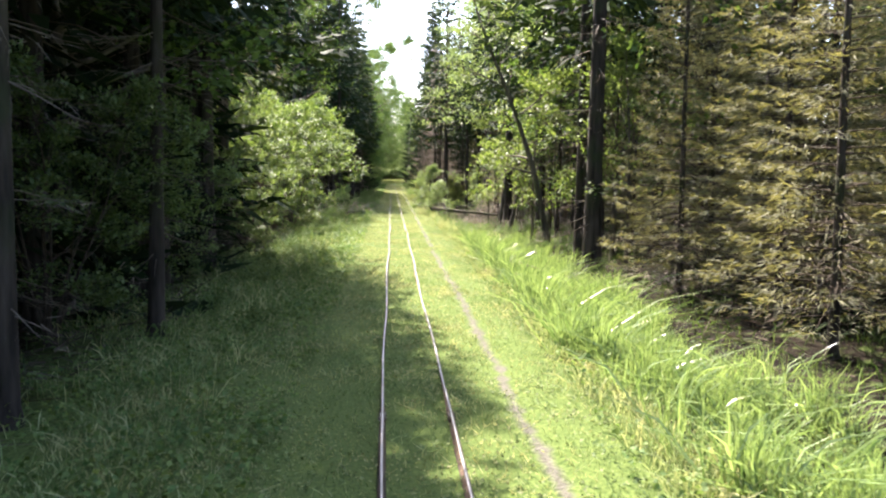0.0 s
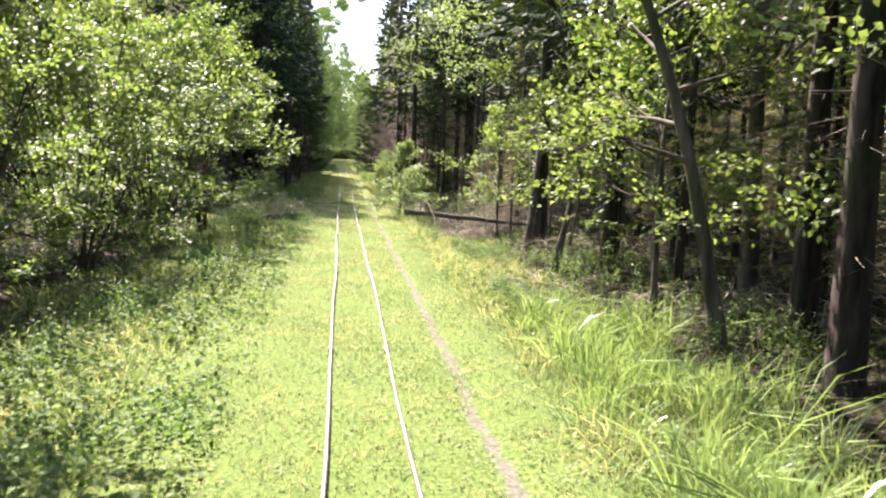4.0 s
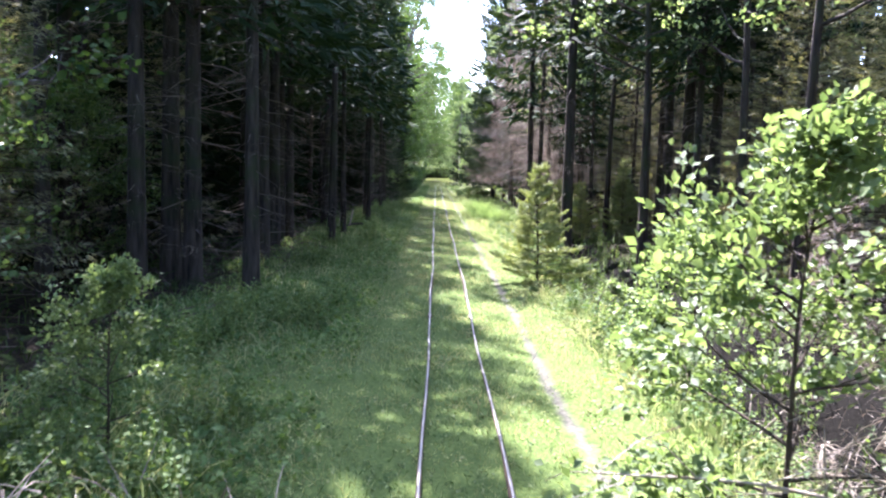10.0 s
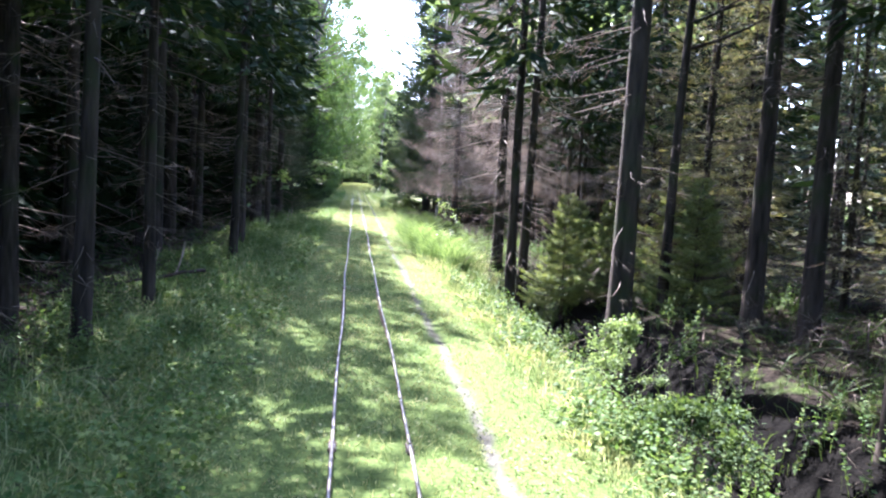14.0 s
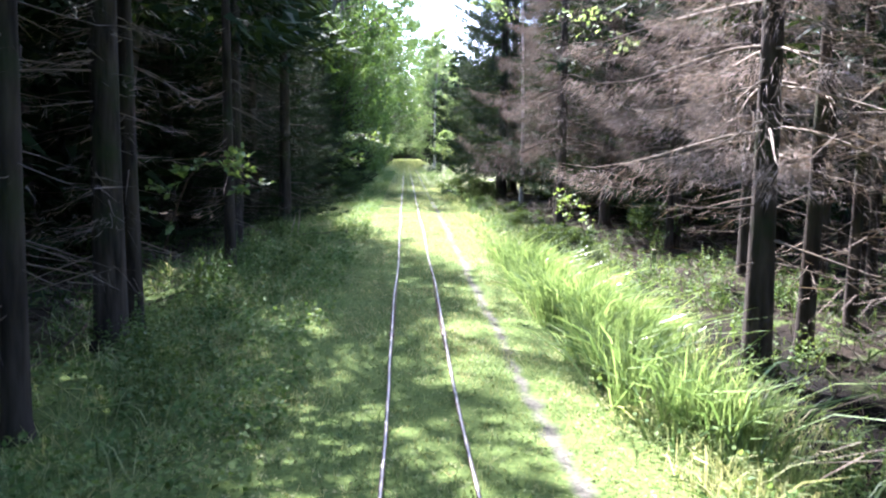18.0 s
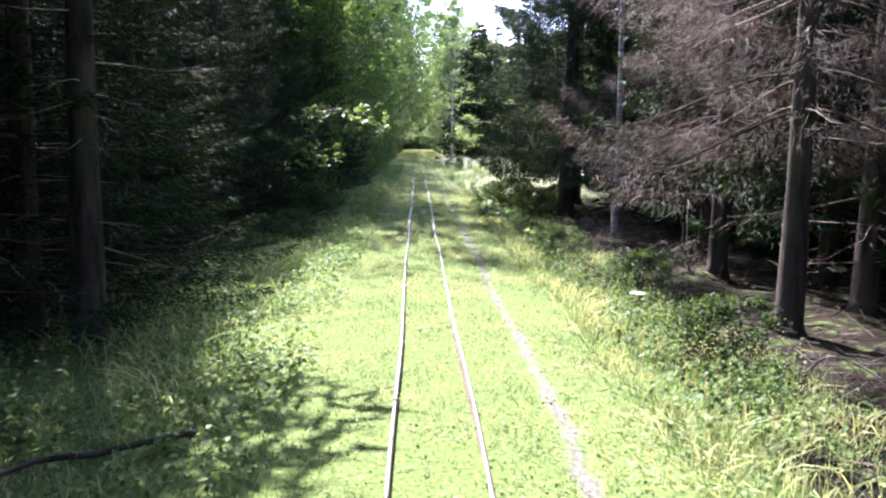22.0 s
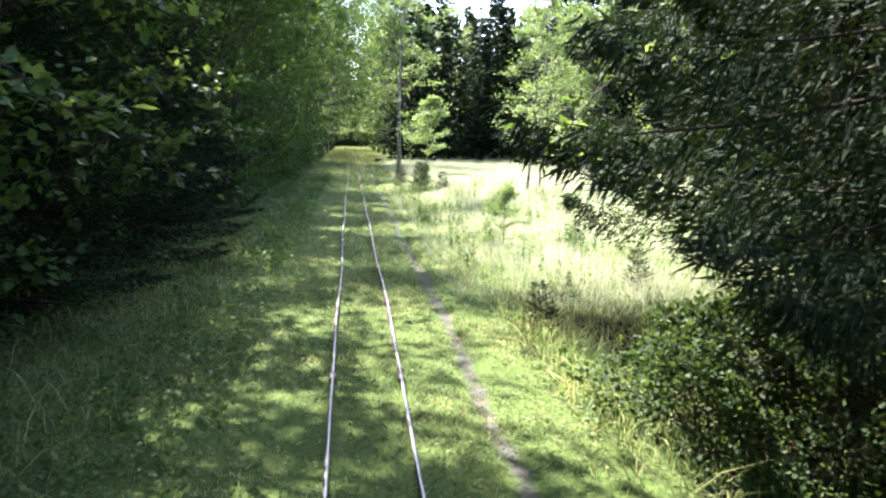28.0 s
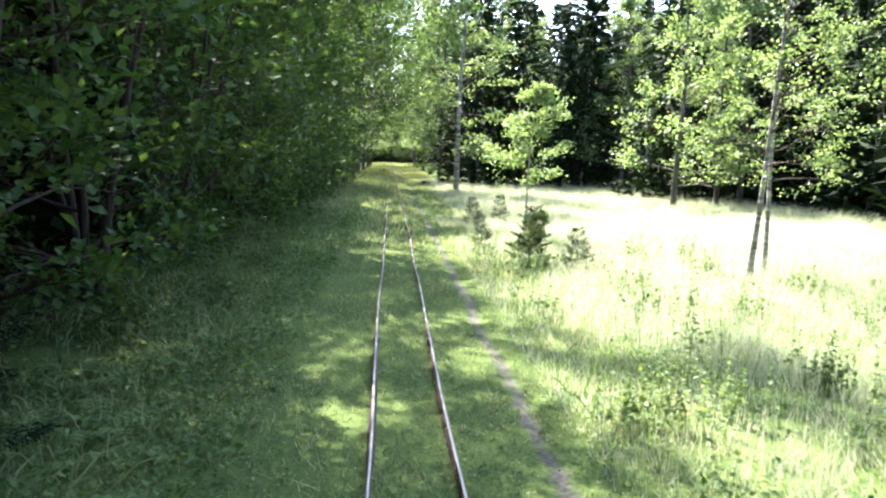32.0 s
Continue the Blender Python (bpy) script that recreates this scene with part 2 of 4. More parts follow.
class Soup:
    """Collects vertices and faces as arrays."""

    def __init__(self):
        self.v, self.tri, self.quad, self.n = [], [], [], 0

    def add(self, v, tri=None, quad=None):
        v = np.asarray(v, float).reshape(-1, 3)
        if tri is not None:
            self.tri.append(np.asarray(tri, int).reshape(-1, 3) + self.n)
        if quad is not None:
            self.quad.append(np.asarray(quad, int).reshape(-1, 4) + self.n)
        self.v.append(v)
        self.n += len(v)

    def tube(self, pts, radii, sides=6):
        pts = np.asarray(pts, float)
        k = len(pts)
        along = np.gradient(pts, axis=0)
        along /= np.linalg.norm(along, axis=1, keepdims=True) + 1e-9
        ref = np.array([0, 0, 1.0]) if abs(along[0, 2]) < 0.8 else np.array([1.0, 0, 0])
        u = np.cross(along, ref)
        u /= np.linalg.norm(u, axis=1, keepdims=True) + 1e-9
        w = np.cross(along, u)
        ang = np.linspace(0, 2 * np.pi, sides, endpoint=False)
        ring = np.cos(ang)[None, :, None] * u[:, None] + np.sin(ang)[None, :, None] * w[:, None]
        v = pts[:, None] + ring * np.asarray(radii, float)[:, None, None]
        i, j = np.meshgrid(np.arange(k - 1), np.arange(sides), indexing="ij")
        j2 = (j + 1) % sides
        q = np.stack([i * sides + j, (i + 1) * sides + j, (i + 1) * sides + j2, i * sides + j2], -1)
        self.add(v, quad=q)
        if sides > 3:
            self.add(v[-1], quad=None, tri=[(0, n + 1, n) for n in range(1, sides - 1)])
            self.add(v[0], quad=None, tri=[(0, n, n + 1) for n in range(1, sides - 1)])

    def shards(self, base, tip, width, side=None):
        """Thin pointed triangles from base to tip."""
        base, tip = np.asarray(base, float), np.asarray(tip, float)
        if not len(base):
            return
        d = tip - base
        if side is None:
            side = rng.normal(size=d.shape)
        s = np.cross(d, side)
        s /= np.linalg.norm(s, axis=1, keepdims=True) + 1e-9
        s = s * np.asarray(width).reshape(-1, 1) / 2
        v = np.stack([base - s, base + s, tip], 1)
        self.add(v, tri=np.arange(3 * len(base)))

    def leaves(self, at, out, size, flat=0.5):
        """Leaves: a bent diamond of two triangles each, at the points, pointing out."""
        n = len(at)
        if not n:
            return
        d = np.asarray(out, float) + rng.normal(size=(n, 3)) * 0.55
        d /= np.linalg.norm(d, axis=1, keepdims=True) + 1e-9
        up = rng.normal(size=(n, 3)) * (1 - flat) + np.array([0, 0, 1.0]) * flat
        s = np.cross(d, up)
        s /= np.linalg.norm(s, axis=1, keepdims=True) + 1e-9
        nrm = np.cross(s, d)
        z = np.asarray(size, float).reshape(-1, 1) * rng.uniform(0.7, 1.25, (n, 1))
        mid = at + d * z * 0.45
        v = np.stack([at, mid - s * z * 0.36 + nrm * z * 0.12, at + d * z, mid + s * z * 0.36 + nrm * z * 0.12], 1)
        i = np.arange(n)[:, None] * 4
        self.add(v, tri=np.concatenate([i + [0, 1, 2], i + [0, 2, 3]], 1))

    def mesh(self, name, mat, smooth=False):
        me = bpy.data.meshes.new(name)
        v = np.concatenate(self.v)
        tri = np.concatenate(self.tri) if self.tri else np.zeros((0, 3), int)
        quad = np.concatenate(self.quad) if self.quad else np.zeros((0, 4), int)
        me.vertices.add(len(v))
        me.vertices.foreach_set("co", v.ravel().astype(np.float32))
        me.loops.add(tri.size + quad.size)
        me.loops.foreach_set("vertex_index", np.concatenate([tri.ravel(), quad.ravel()]).astype(np.int32))
        me.polygons.add(len(tri) + len(quad))
        start = np.concatenate([np.arange(len(tri)) * 3, tri.size + np.arange(len(quad)) * 4])
        me.polygons.foreach_set("loop_start", start.astype(np.int32))
        if smooth:
            me.polygons.foreach_set("use_smooth", np.ones(len(start), bool))
        me.update(calc_edges=True)
        me.materials.append(mat)
        return me


def part(name, soup, mat, parent, label="", smooth=False, kind=""):
    ob = new(name, soup.mesh(name, mat, smooth))
    ob.parent = parent
    return tagged(ob, label, kind=kind)


def root(name, label, category, group="", kind=""):
    return tagged(new(name), label, category, group, kind)


# ---- the lie of the land ----
def smooth_step(v, lo, hi):
    q = np.clip((v - lo) / (hi - lo), 0, 1)
    return q * q * (3 - 2 * q)


def land(x, y):
    """Height of the ground: a low bank for the line, a ditch to its right, a clearing further on."""
    x, y = np.asarray(x, float), np.asarray(y, float)
    wood = np.interp(x, [-30, -6, -3, -1.5, 1.3, 2.0, 2.7, 3.5, 4.5, 30], [-0.3, -0.3, -0.15, 0, 0, -0.1, -0.42, -0.58, -0.35, -0.3])
    open_ = np.interp(x, [-30, -6, -3, -1.5, 1.5, 16, 60], [-0.3, -0.3, -0.15, 0, 0, 0.4, 0.5])
    ditch = np.interp(x, [2.35, 2.75, 3.1, 4.5, 5.1, 5.7], [0, -0.15, -0.95, -0.95, -0.25, 0])
    wood = wood + ditch * smooth_step(y, 47, 58) * (1 - smooth_step(y, 80, 90))
    k = smooth_step(y, 122, 131)
    h = wood * (1 - k) + open_ * k
    rough = smooth_step(np.abs(x), 1.2, 4.0)
    h = h + rough * (0.07 * np.sin(x * 1.7 + 0.6 * np.sin(y * 0.9)) * np.sin(y * 1.1 + 1.3) + 0.05 * np.sin(x * 3.9 + y * 2.3) * np.sin(y * 3.1 - x))
    deep = smooth_step(np.abs(x - 0.6), 3.6, 5.5) * (1 - k * (x > 0))
    h = h + deep * (0.10 * np.sin(x * 2.3 + 1.9 * np.sin(y * 0.7)) * np.sin(y * 1.9 + 0.8 * np.sin(x * 1.7)) + 0.06 * np.sin(x * 5.1 + y * 1.3) * np.sin(y * 4.3 - x * 2.2))
    path = np.exp(-((x - 0.95) / 0.13) ** 2)
    return h - 0.035 * path


def build_ground():
    xs = np.concatenate([[-700, -250, -100, -50, -30, -20], np.arange(-14, -4, 0.3), np.arange(-4, 6.01, 0.125), np.arange(6.3, 14, 0.3), np.arange(14, 20, 0.6), [24, 32, 50, 100, 250, 700]])
    ys = np.concatenate([[-300, -80, -30, -10], np.arange(-4, 200, 0.4), np.arange(200, 300, 4), [320, 400, 700, 1500]])
    gx, gy = np.meshgrid(xs, ys, indexing="ij")
    s = Soup()
    i, j = np.meshgrid(np.arange(len(xs) - 1), np.arange(len(ys) - 1), indexing="ij")
    k = len(ys)
    s.add(np.stack([gx, gy, land(gx, gy)], -1), quad=np.stack([i * k + j, (i + 1) * k + j, (i + 1) * k + j + 1, i * k + j + 1], -1))
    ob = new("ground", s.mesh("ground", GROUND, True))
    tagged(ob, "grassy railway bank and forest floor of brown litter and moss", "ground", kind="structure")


build_ground()


# ---- the narrow-gauge line ----
def build_track():
    line = root("railway_track", "light narrow-gauge railway track sunk in mown grass", "railway track")
    prof = np.array([(-.010, .062), (.010, .062), (.015, .054), (.006, .042), (.006, .0), (.03, -.01), (-.03, -.01), (-.006, 0), (-.006, .042), (-.015, .054)])
    bolt = Soup()
    bolt.tube([(0, 0, 0), (0, 0, .01)], [.007, .007], 6)
    bolt_mesh = bolt.mesh("bolt", STEEL)
    for side in (-1, 1):
        y = -2.6
        while y < 290:
            n = 9
            t = np.linspace(0, 1, n)
            yy = y + 0.008 + t * (9 - 0.016)
            xx = side * 0.293 + 0.018 * np.sin(yy * 0.7 + side) * np.sin(np.pi * t) + 0.012 * np.sin(yy * 0.21)
            zz = 0.012 * np.sin(yy * 0.5 + 1)
            v = np.stack([xx[:, None] + prof[None, :, 0], np.repeat(yy[:, None], 10, 1), zz[:, None] + prof[None, :, 1]], -1)
            s = Soup()
            i, j = np.meshgrid(np.arange(n - 1), np.arange(10), indexing="ij")
            j2 = (j + 1) % 10
            s.add(v, quad=np.stack([i * 10 + j2, (i + 1) * 10 + j2, (i + 1) * 10 + j, i * 10 + j], -1))
            part("rail", s, STEEL, line)
            if 10 < y < 170:
                for out in (-1, 1):
                    f = Soup()
                    c = np.array([side * 0.293 + 0.012 * math.sin(y * 0.21) + out * 0.017, y, 0.012 * math.sin(y * 0.5 + 1) + 0.022])
                    box = np.array([(a1, b1, c1) for a1 in (-.007, .007) for b1 in (-.12, .12) for c1 in (-.014, .014)])
                    f.add(c + box, quad=[(0, 1, 3, 2), (4, 6, 7, 5), (0, 4, 5, 1), (2, 3, 7, 6), (0, 2, 6, 4), (1, 5, 7, 3)])
                    plate = part("fishplate", f, STEEL, line)
                    for dy in (-.09, -.04, .04, .09):
                        b = new("bolt", bolt_mesh)
                        b.parent = plate
                        b.matrix_basis = Matrix.Translation((c[0] + out * 0.007, y + dy, c[2])) @ Matrix.Rotation(out * math.pi / 2, 4, "Y")
            y += 9.0
    return line


build_track()


# ---- kinds of trees ----
def trunk_line(height, lean=0.0, wobble=0.1, n=9, r=None):
    z = np.linspace(0, 1, n)
    ph = r.uniform(0, 6.28, 2)
    x = lean * height * z ** 1.2 + wobble * np.sin(z * 5 + ph[0]) * z
    y = wobble * np.sin(z * 4.3 + ph[1]) * z
    return np.stack([x, y, z * height], 1)


def add_trunk(s, line, radius, sides=10, flare=1.5):
    k = np.linspace(0, 1, len(line))
    rad = radius * (1 - 0.82 * k)
    pts = np.concatenate([[line[0] + (0, 0, -0.35)], [line[0]], [line[0] * 0.97 + line[1] * 0.03 + (0, 0, 0.12)], line[1:]])
    s.tube(pts, np.concatenate([[radius * flare * 1.15], [radius * flare], [radius * 1.15], rad[1:]]), sides)


def at_height(line, z):
    return np.stack([np.interp(z, line[:, 2], line[:, i]) for i in range(3)], -1)


def bough(wood, green, start, way, length, droop, r, per_m=26, fringe=0.11, width=0.02, hang=0.5, sides=3):
    """One conifer bough: a drooping spine, twigs to both sides, and pointed sprays along them."""
    n = 7 if length * per_m > 40 else 4
    t = np.linspace(0, 1, n)
    way = np.asarray(way, float)
    pts = start + way * (length * t)[:, None] + np.array([0, 0, -1.0]) * (droop * length * (t ** 1.5 - 0.55 * t ** 4))[:, None] + np.outer(np.sin(t * 5 + r.uniform(0, 6.28)) * t, r.normal(0, 0.035 * length, 3))
    if wood is not None and per_m >= 10:
        wood.tube(pts, (0.003 + 0.0075 * length) * (1.05 - t), sides)
    k = max(6, int(length * per_m))
    u = r.uniform(0.12, 1.0, k) ** 0.8
    p = np.stack([np.interp(u, t, pts[:, i]) for i in range(3)], -1)
    flat = np.array([way[1], -way[0], 0])
    flat /= np.linalg.norm(flat) + 1e-9
    reach = length * 0.34 * (1.08 - u) + fringe * 0.6
    sgn = r.choice([-1, 1], k)
    off = flat * (sgn * reach * r.uniform(0.0, 1.0, k))[:, None] + way * (0.5 * reach * r.uniform(0, 1, k))[:, None]
    off[:, 2] -= hang * np.abs(reach) * r.uniform(0.1, 0.8, k)
    base = p + off
    d = flat * (sgn * r.uniform(0.1, 0.9, k))[:, None] + way * r.uniform(0.3, 1.0, k)[:, None]
    d[:, 2] += r.uniform(-hang - 0.35, 0.25, k)
    d /= np.linalg.norm(d, axis=1, keepdims=True)
    green.shards(base, base + d * (fringe * r.uniform(0.7, 1.6, k))[:, None], width * r.uniform(0.7, 1.4, k))


def make_spruce(name, label, height, radius, first, reach, mats, r, per_m=26, fringe=0.16, width=0.03, levels=26, per=5, dry=24, droop=0.25, hang=0.5, top=0.25, sides=10, rise=0.12, split=False, ragged=0.2):
    """Trunk, dry lower twigs and a crown of boughs from the height `first` up."""
    tree = root(name, label, "tree")
    line = trunk_line(height, r.normal(0, 0.008), 0.05, r=r)
    tr, wd, gr, dr = Soup(), Soup(), Soup(), Soup()
    add_trunk(tr, line, radius, sides)
    for z in np.linspace(first, height * 0.985, levels):
        k = (z - first) / (height - first)
        for a0 in r.uniform(0, 6.28) + np.arange(per) * 6.283 / per + r.normal(0, 0.25, per):
            ln = reach * ((1 - k) ** 0.85 * (1 - top) + top * (1 - k)) * r.uniform(1 - 1.5 * ragged, 1 + 0.75 * ragged) + 0.12
            w = np.array([math.cos(a0), math.sin(a0), rise + 0.35 * k])
            one = (Soup(), Soup()) if split else (wd, gr)
            bough(*one, at_height(line, z + r.uniform(-0.1, 0.1)), w / np.linalg.norm(w), ln, droop * (1 - 0.6 * k), r, per_m, fringe, width, hang)
            if split:
                both, spray = one
                both.tri = [q + both.n for q in spray.tri]
                both.v += spray.v
                b = part("bough", both, mats[1], tree)
                b.data.materials.append(mats[2])
                sprays, wood = sum(len(q) for q in both.tri), sum(len(q) for q in both.quad)
                b.data.polygons.foreach_set("material_index", np.concatenate([np.ones(sprays, np.int32), np.zeros(wood, np.int32)]))
    for _ in range(dry):
        z = r.uniform(0.7, max(first, 1.2) + 1.5)
        a0 = r.uniform(0, 6.28)
        w = np.array([math.cos(a0), math.sin(a0), r.uniform(-0.35, 0.1)])
        bough(dr, dr, at_height(line, z), w, r.uniform(0.5, 1.0) * reach * 0.75, 0.2, r, 12, 0.22, 0.009, 0.35)
    part("trunk", tr, mats[0], tree, smooth=True)
    if not split:
        if wd.n:
            part("bough_wood", wd, mats[1], tree, kind="stuff")
        part("crown", gr, mats[2], tree, kind="stuff")
    if dry:
        part("dry_lower_growth", dr, DRY_TWIG, tree, "bare dry lower twigs", kind="stuff")
    return tree


def grow(wood, tips, start, way, length, radius, depth, r, spread=0.7, up=0.15, sides=5, twigs=True):
    """A limb that forks into thinner ones; collects the twig ends."""
    n = 4
    t = np.linspace(0, 1, n)
    bend = r.normal(0, 0.16, 3)
    pts = start + np.outer(t, way) * length + np.outer(t ** 2, bend + (0, 0, up)) * length
    if depth or twigs:
        wood.tube(pts, radius * (1 - 0.65 * t), sides if depth > 1 else 3)
    if depth == 0:
        tips.append((pts[1:], way))
        return
    kids = 3 if depth > 1 else 4
    for q in range(kids):
        u = r.uniform(0.35, 1.0) if q else 1.0
        p = np.array([np.interp(u, t, pts[:, i]) for i in range(3)])
        w = way + r.normal(0, spread, 3) * (1, 1, 0.55)
        w /= np.linalg.norm(w)
        grow(wood, tips, p, w, length * r.uniform(0.5, 0.75), radius * (1 - 0.6 * u) * 0.7, depth - 1, r, spread, up * 0.6, sides, twigs)


def make_broadleaf(name, label, height, radius, first, reach, bark, leaf, r, limbs=14, size=0.09, per_tip=18, lean=0.0, wobble=0.2, depth=2, spread=0.6, flat=0.6, stems=1, sides=8, category="tree", up=0.12, shape=0.6, split=True):
    tree = root(name, label, category)
    tr, lf = Soup(), Soup()
    tips, woods = [], []
    for st in range(stems):
        a1 = r.uniform(0, 6.28)
        ln = lean if stems == 1 else r.uniform(0.1, 0.45)
        line = trunk_line(height * r.uniform(0.75, 1.0) if stems > 1 else height, ln, wobble, r=r)
        if stems > 1:
            c, s_ = math.cos(a1), math.sin(a1)
            line = np.stack([line[:, 0] * c - line[:, 1] * s_ + 0.1 * c, line[:, 0] * s_ + line[:, 1] * c + 0.1 * s_, line[:, 2]], 1)
        add_trunk(tr, line, radius, sides, 1.35)
        for z in np.linspace(first, height * 0.97, max(3, limbs // stems)):
            z = min(z, line[-1, 2])
            k = (z - first) / (height - first)
            a0 = r.uniform(0, 6.28)
            w = np.array([math.cos(a0), math.sin(a0), 0.25 + 0.6 * k])
            w /= np.linalg.norm(w)
            prof = (1 - k) ** shape * (0.65 + 0.35 * min(1, k * 4 + 0.3))
            if split or not woods:
                woods.append(Soup())
            wd = woods[-1]
            grow(wd, tips, at_height(line, z), w, reach * 0.55 * max(prof, 0.22) * r.uniform(0.75, 1.2), radius * 0.38 * (1 - 0.7 * k) + 0.006, depth, r, spread, up, 5, split)
    for pts, w in tips:
        i = r.integers(0, len(pts), per_tip)
        at = pts[i] + r.normal(0, 0.5, (per_tip, 3)) * size * (2.2, 2.2, 1.1)
        lf.leaves(at, np.tile(w, (per_tip, 1)), size, flat)
    part("trunk", tr, bark, tree, smooth=True)
    for wd in woods:
        part("limb" if split else "branchwork", wd, bark if bark is not BARK_BIRCH else TWIG, tree, kind="stuff")
    part("crown", lf, leaf, tree, kind="stuff")
    return tree


def plant(source, spots, group=""):
    """Sets the built tree on the first spot (x, y, turn, size) and copies of it on the rest."""
    made = []
    for n, spot in enumerate(spots):
        x, y, turn, size = spot[:4]
        m = pose(x, y, float(land(x, y)), 0, 0, turn) @ Matrix.Scale(size, 4)
        if n:
            made.append(copy_thing(source, m))
    x, y, turn, size = spots[0][:4]
    source.matrix_basis = pose(x, y, float(land(x, y)), 0, 0, turn) @ Matrix.Scale(size, 4)
    for ob in (source, *made):
        if group:
            tagged(ob, group=group)
    return [source, *made]


def seed(n):
    return np.random.default_rng(n)


# ---- the forest ----
pine = make_spruce("spruce_tree", "tall dark spruce with a bare trunk and dry lower twigs", 20, 0.21, 6.5, 2.3, (BARK, TWIG, NEEDLE), seed(1), 9.9, 0.44, 0.14, 20, 5, 30, 0.3, 0.5)
pine2 = make_spruce("spruce_tree", "tall spruce with a straight grey trunk and dead side twigs", 19, 0.19, 7.5, 2.1, (BARK, TWIG, NEEDLE), seed(2), 9.9, 0.44, 0.14, 18, 5, 44, 0.3, 0.5)
thin = make_spruce("spruce_tree", "slender young spruce trunk among older trees", 14, 0.095, 4.5, 1.5, (BARK, TWIG, NEEDLE), seed(3), 9.9, 0.38, 0.12, 18, 5, 36, 0.3, 0.5, sides=8)
pale = make_spruce("spruce_tree", "thin spruce with sparse pale green and brown twigs", 13, 0.085, 0.9, 1.9, (BARK, TWIG, NEEDLE_PALE), seed(4), 40, 0.16, 0.02, 40, 6, 50, 0.25, 0.45, sides=8)

plant(pine, [
    (4.8, 29.3, 10, 1.05), (5.36, 33.1, 100, 0.95), (5.05, 46.7, 30, 0.92), (6.67, 36.3, 200, 0.9), (7.05, 73.2, 20, 1.0), (8.9, 69.4, 77, 0.95), (8.97, 73.9, 140, 0.98),
    (-5.5, 65.2, 50, 0.95), (-3.4, 87.4, 15, 0.8), (-5.7, 89.4, 190, 0.95), (-4.6, 71.2, 260, 0.85), (-7.9, 66, 90, 0.9), (-6.3, 75.3, 10, 0.9), (12.6, 80.6, 0, 1.1), (-3.97, 97.3, 50, 0.75), (-3.6, 102.6, 210, 0.78),
    (-4.6, 24.5, 0, 0.95), (-4.5, 28.4, 80, 0.85), (-6.2, 31.0, 60, 0.9), (-5.2, 18.2, 160, 0.9)], "trees beside the line")
plant(pine2, [
    (4.05, 76.1, 0, 1.05), (6.85, 77.3, 90, 0.9), (7.7, 70.3, 180, 0.85), (7.3, 76.2, 45, 0.9), (9.95, 38.1, 10, 0.9), (-5.55, 63.4, 0, 0.9), (-3.6, 63.8, 80, 0.78), (-7.2, 63.4, 170, 0.8),
    (-4.85, 75.2, 200, 0.7), (8.1, 98, 30, 1.1), (11.7, 91.7, 10, 0.85), (10.6, 85.5, 60, 0.8), (-4.3, 98.8, 10, 0.75), (8.0, 79.6, 200, 0.95), (-5.9, 81.0, 20, 0.8), (-5.6, 93.5, 33, 0.8)], "trees beside the line")
plant(thin, [
    (4.97, 88.5, 0, 1.15), (6.26, 89.8, 60, 0.9), (7.61, 91.7, 100, 0.9), (6.36, 87.6, 150, 0.7), (3.62, 83.1, 200, 1.35), (3.98, 83.6, 20, 1.3), (-3.1, 92.4, 130, 1.0), (5.77, 53.0, 20, 0.9), (6.7, 45.1, 70, 0.75), (7.2, 42.7, 250, 0.9),
    (-3.42, 20.0, 30, 1.1), (-3.61, 15.9, 90, 1.05), (-3.3, 73.3, 50, 1.15), (-3.1, 84.4, 10, 1.05), (-3.4, 88.2, 140, 1.1), (-4.1, 97.7, 190, 1.0), (-4.2, 98.6, 10, 0.95), (-5.9, 86.7, 280, 1.1),
    (-3.3, 76.6, 222, 1.0), (6.7, 71.2, 12, 1.2), (5.9, 82.0, 99, 0.9), (-6.6, 70.0, 5, 1.2), (9.5, 51.5, 5, 1.0), (8.3, 60.5, 50, 1.1), (6.9, 57.0, 90, 1.0)], "slender trees beside the line")
plant(pale, [
    (5.9, 19.6, 20, 0.85), (6.5, 22.6, 140, 0.9), (7.3, 17.6, 250, 0.95), (5.7, 25.4, 60, 0.8), (8.3, 20.4, 310, 1.0), (6.9, 56.0, 30, 0.9), (8.6, 61.0, 120, 0.95), (7.9, 68.8, 210, 0.9), (10.4, 59.6, 300, 1.0), (9.8, 74.6, 75, 1.0), (7.2, 80.6, 160, 0.9), (7.4, 28.2, 0, 0.95), (8.8, 26.0, 90, 1.0), (8.17, 31.0, 200, 1.1), (10.6, 30.5, 33, 1.0), (7.6, 23.2, 120, 0.9), (9.6, 21.5, 50, 1.0), (11.8, 33.4, 210, 1.1), (8.6, 39.0, 170, 0.9), (9.3, 44.0, 10, 0.95),
    (9.9, 48.5, 66, 1.0), (8.8, 64.5, 300, 1.0), (10.0, 67.0, 120, 0.9), (7.6, 66.2, 240, 0.8), (10.8, 77.0, 5, 1.1), (9.3, 83.2, 70, 0.9), (7.9, 85.8, 111, 0.85), (12.5, 62.0, 0, 1.1), (12.0, 55.0, 80, 1.1), (-7.2, 68.6, 10, 0.9), (-8.8, 72.0, 100, 1.0), (-9.3, 64.8, 190, 1.0), (-6.9, 60.6, 280, 0.8), (-10.6, 69.0, 40, 1.1)], "sparse spruces")

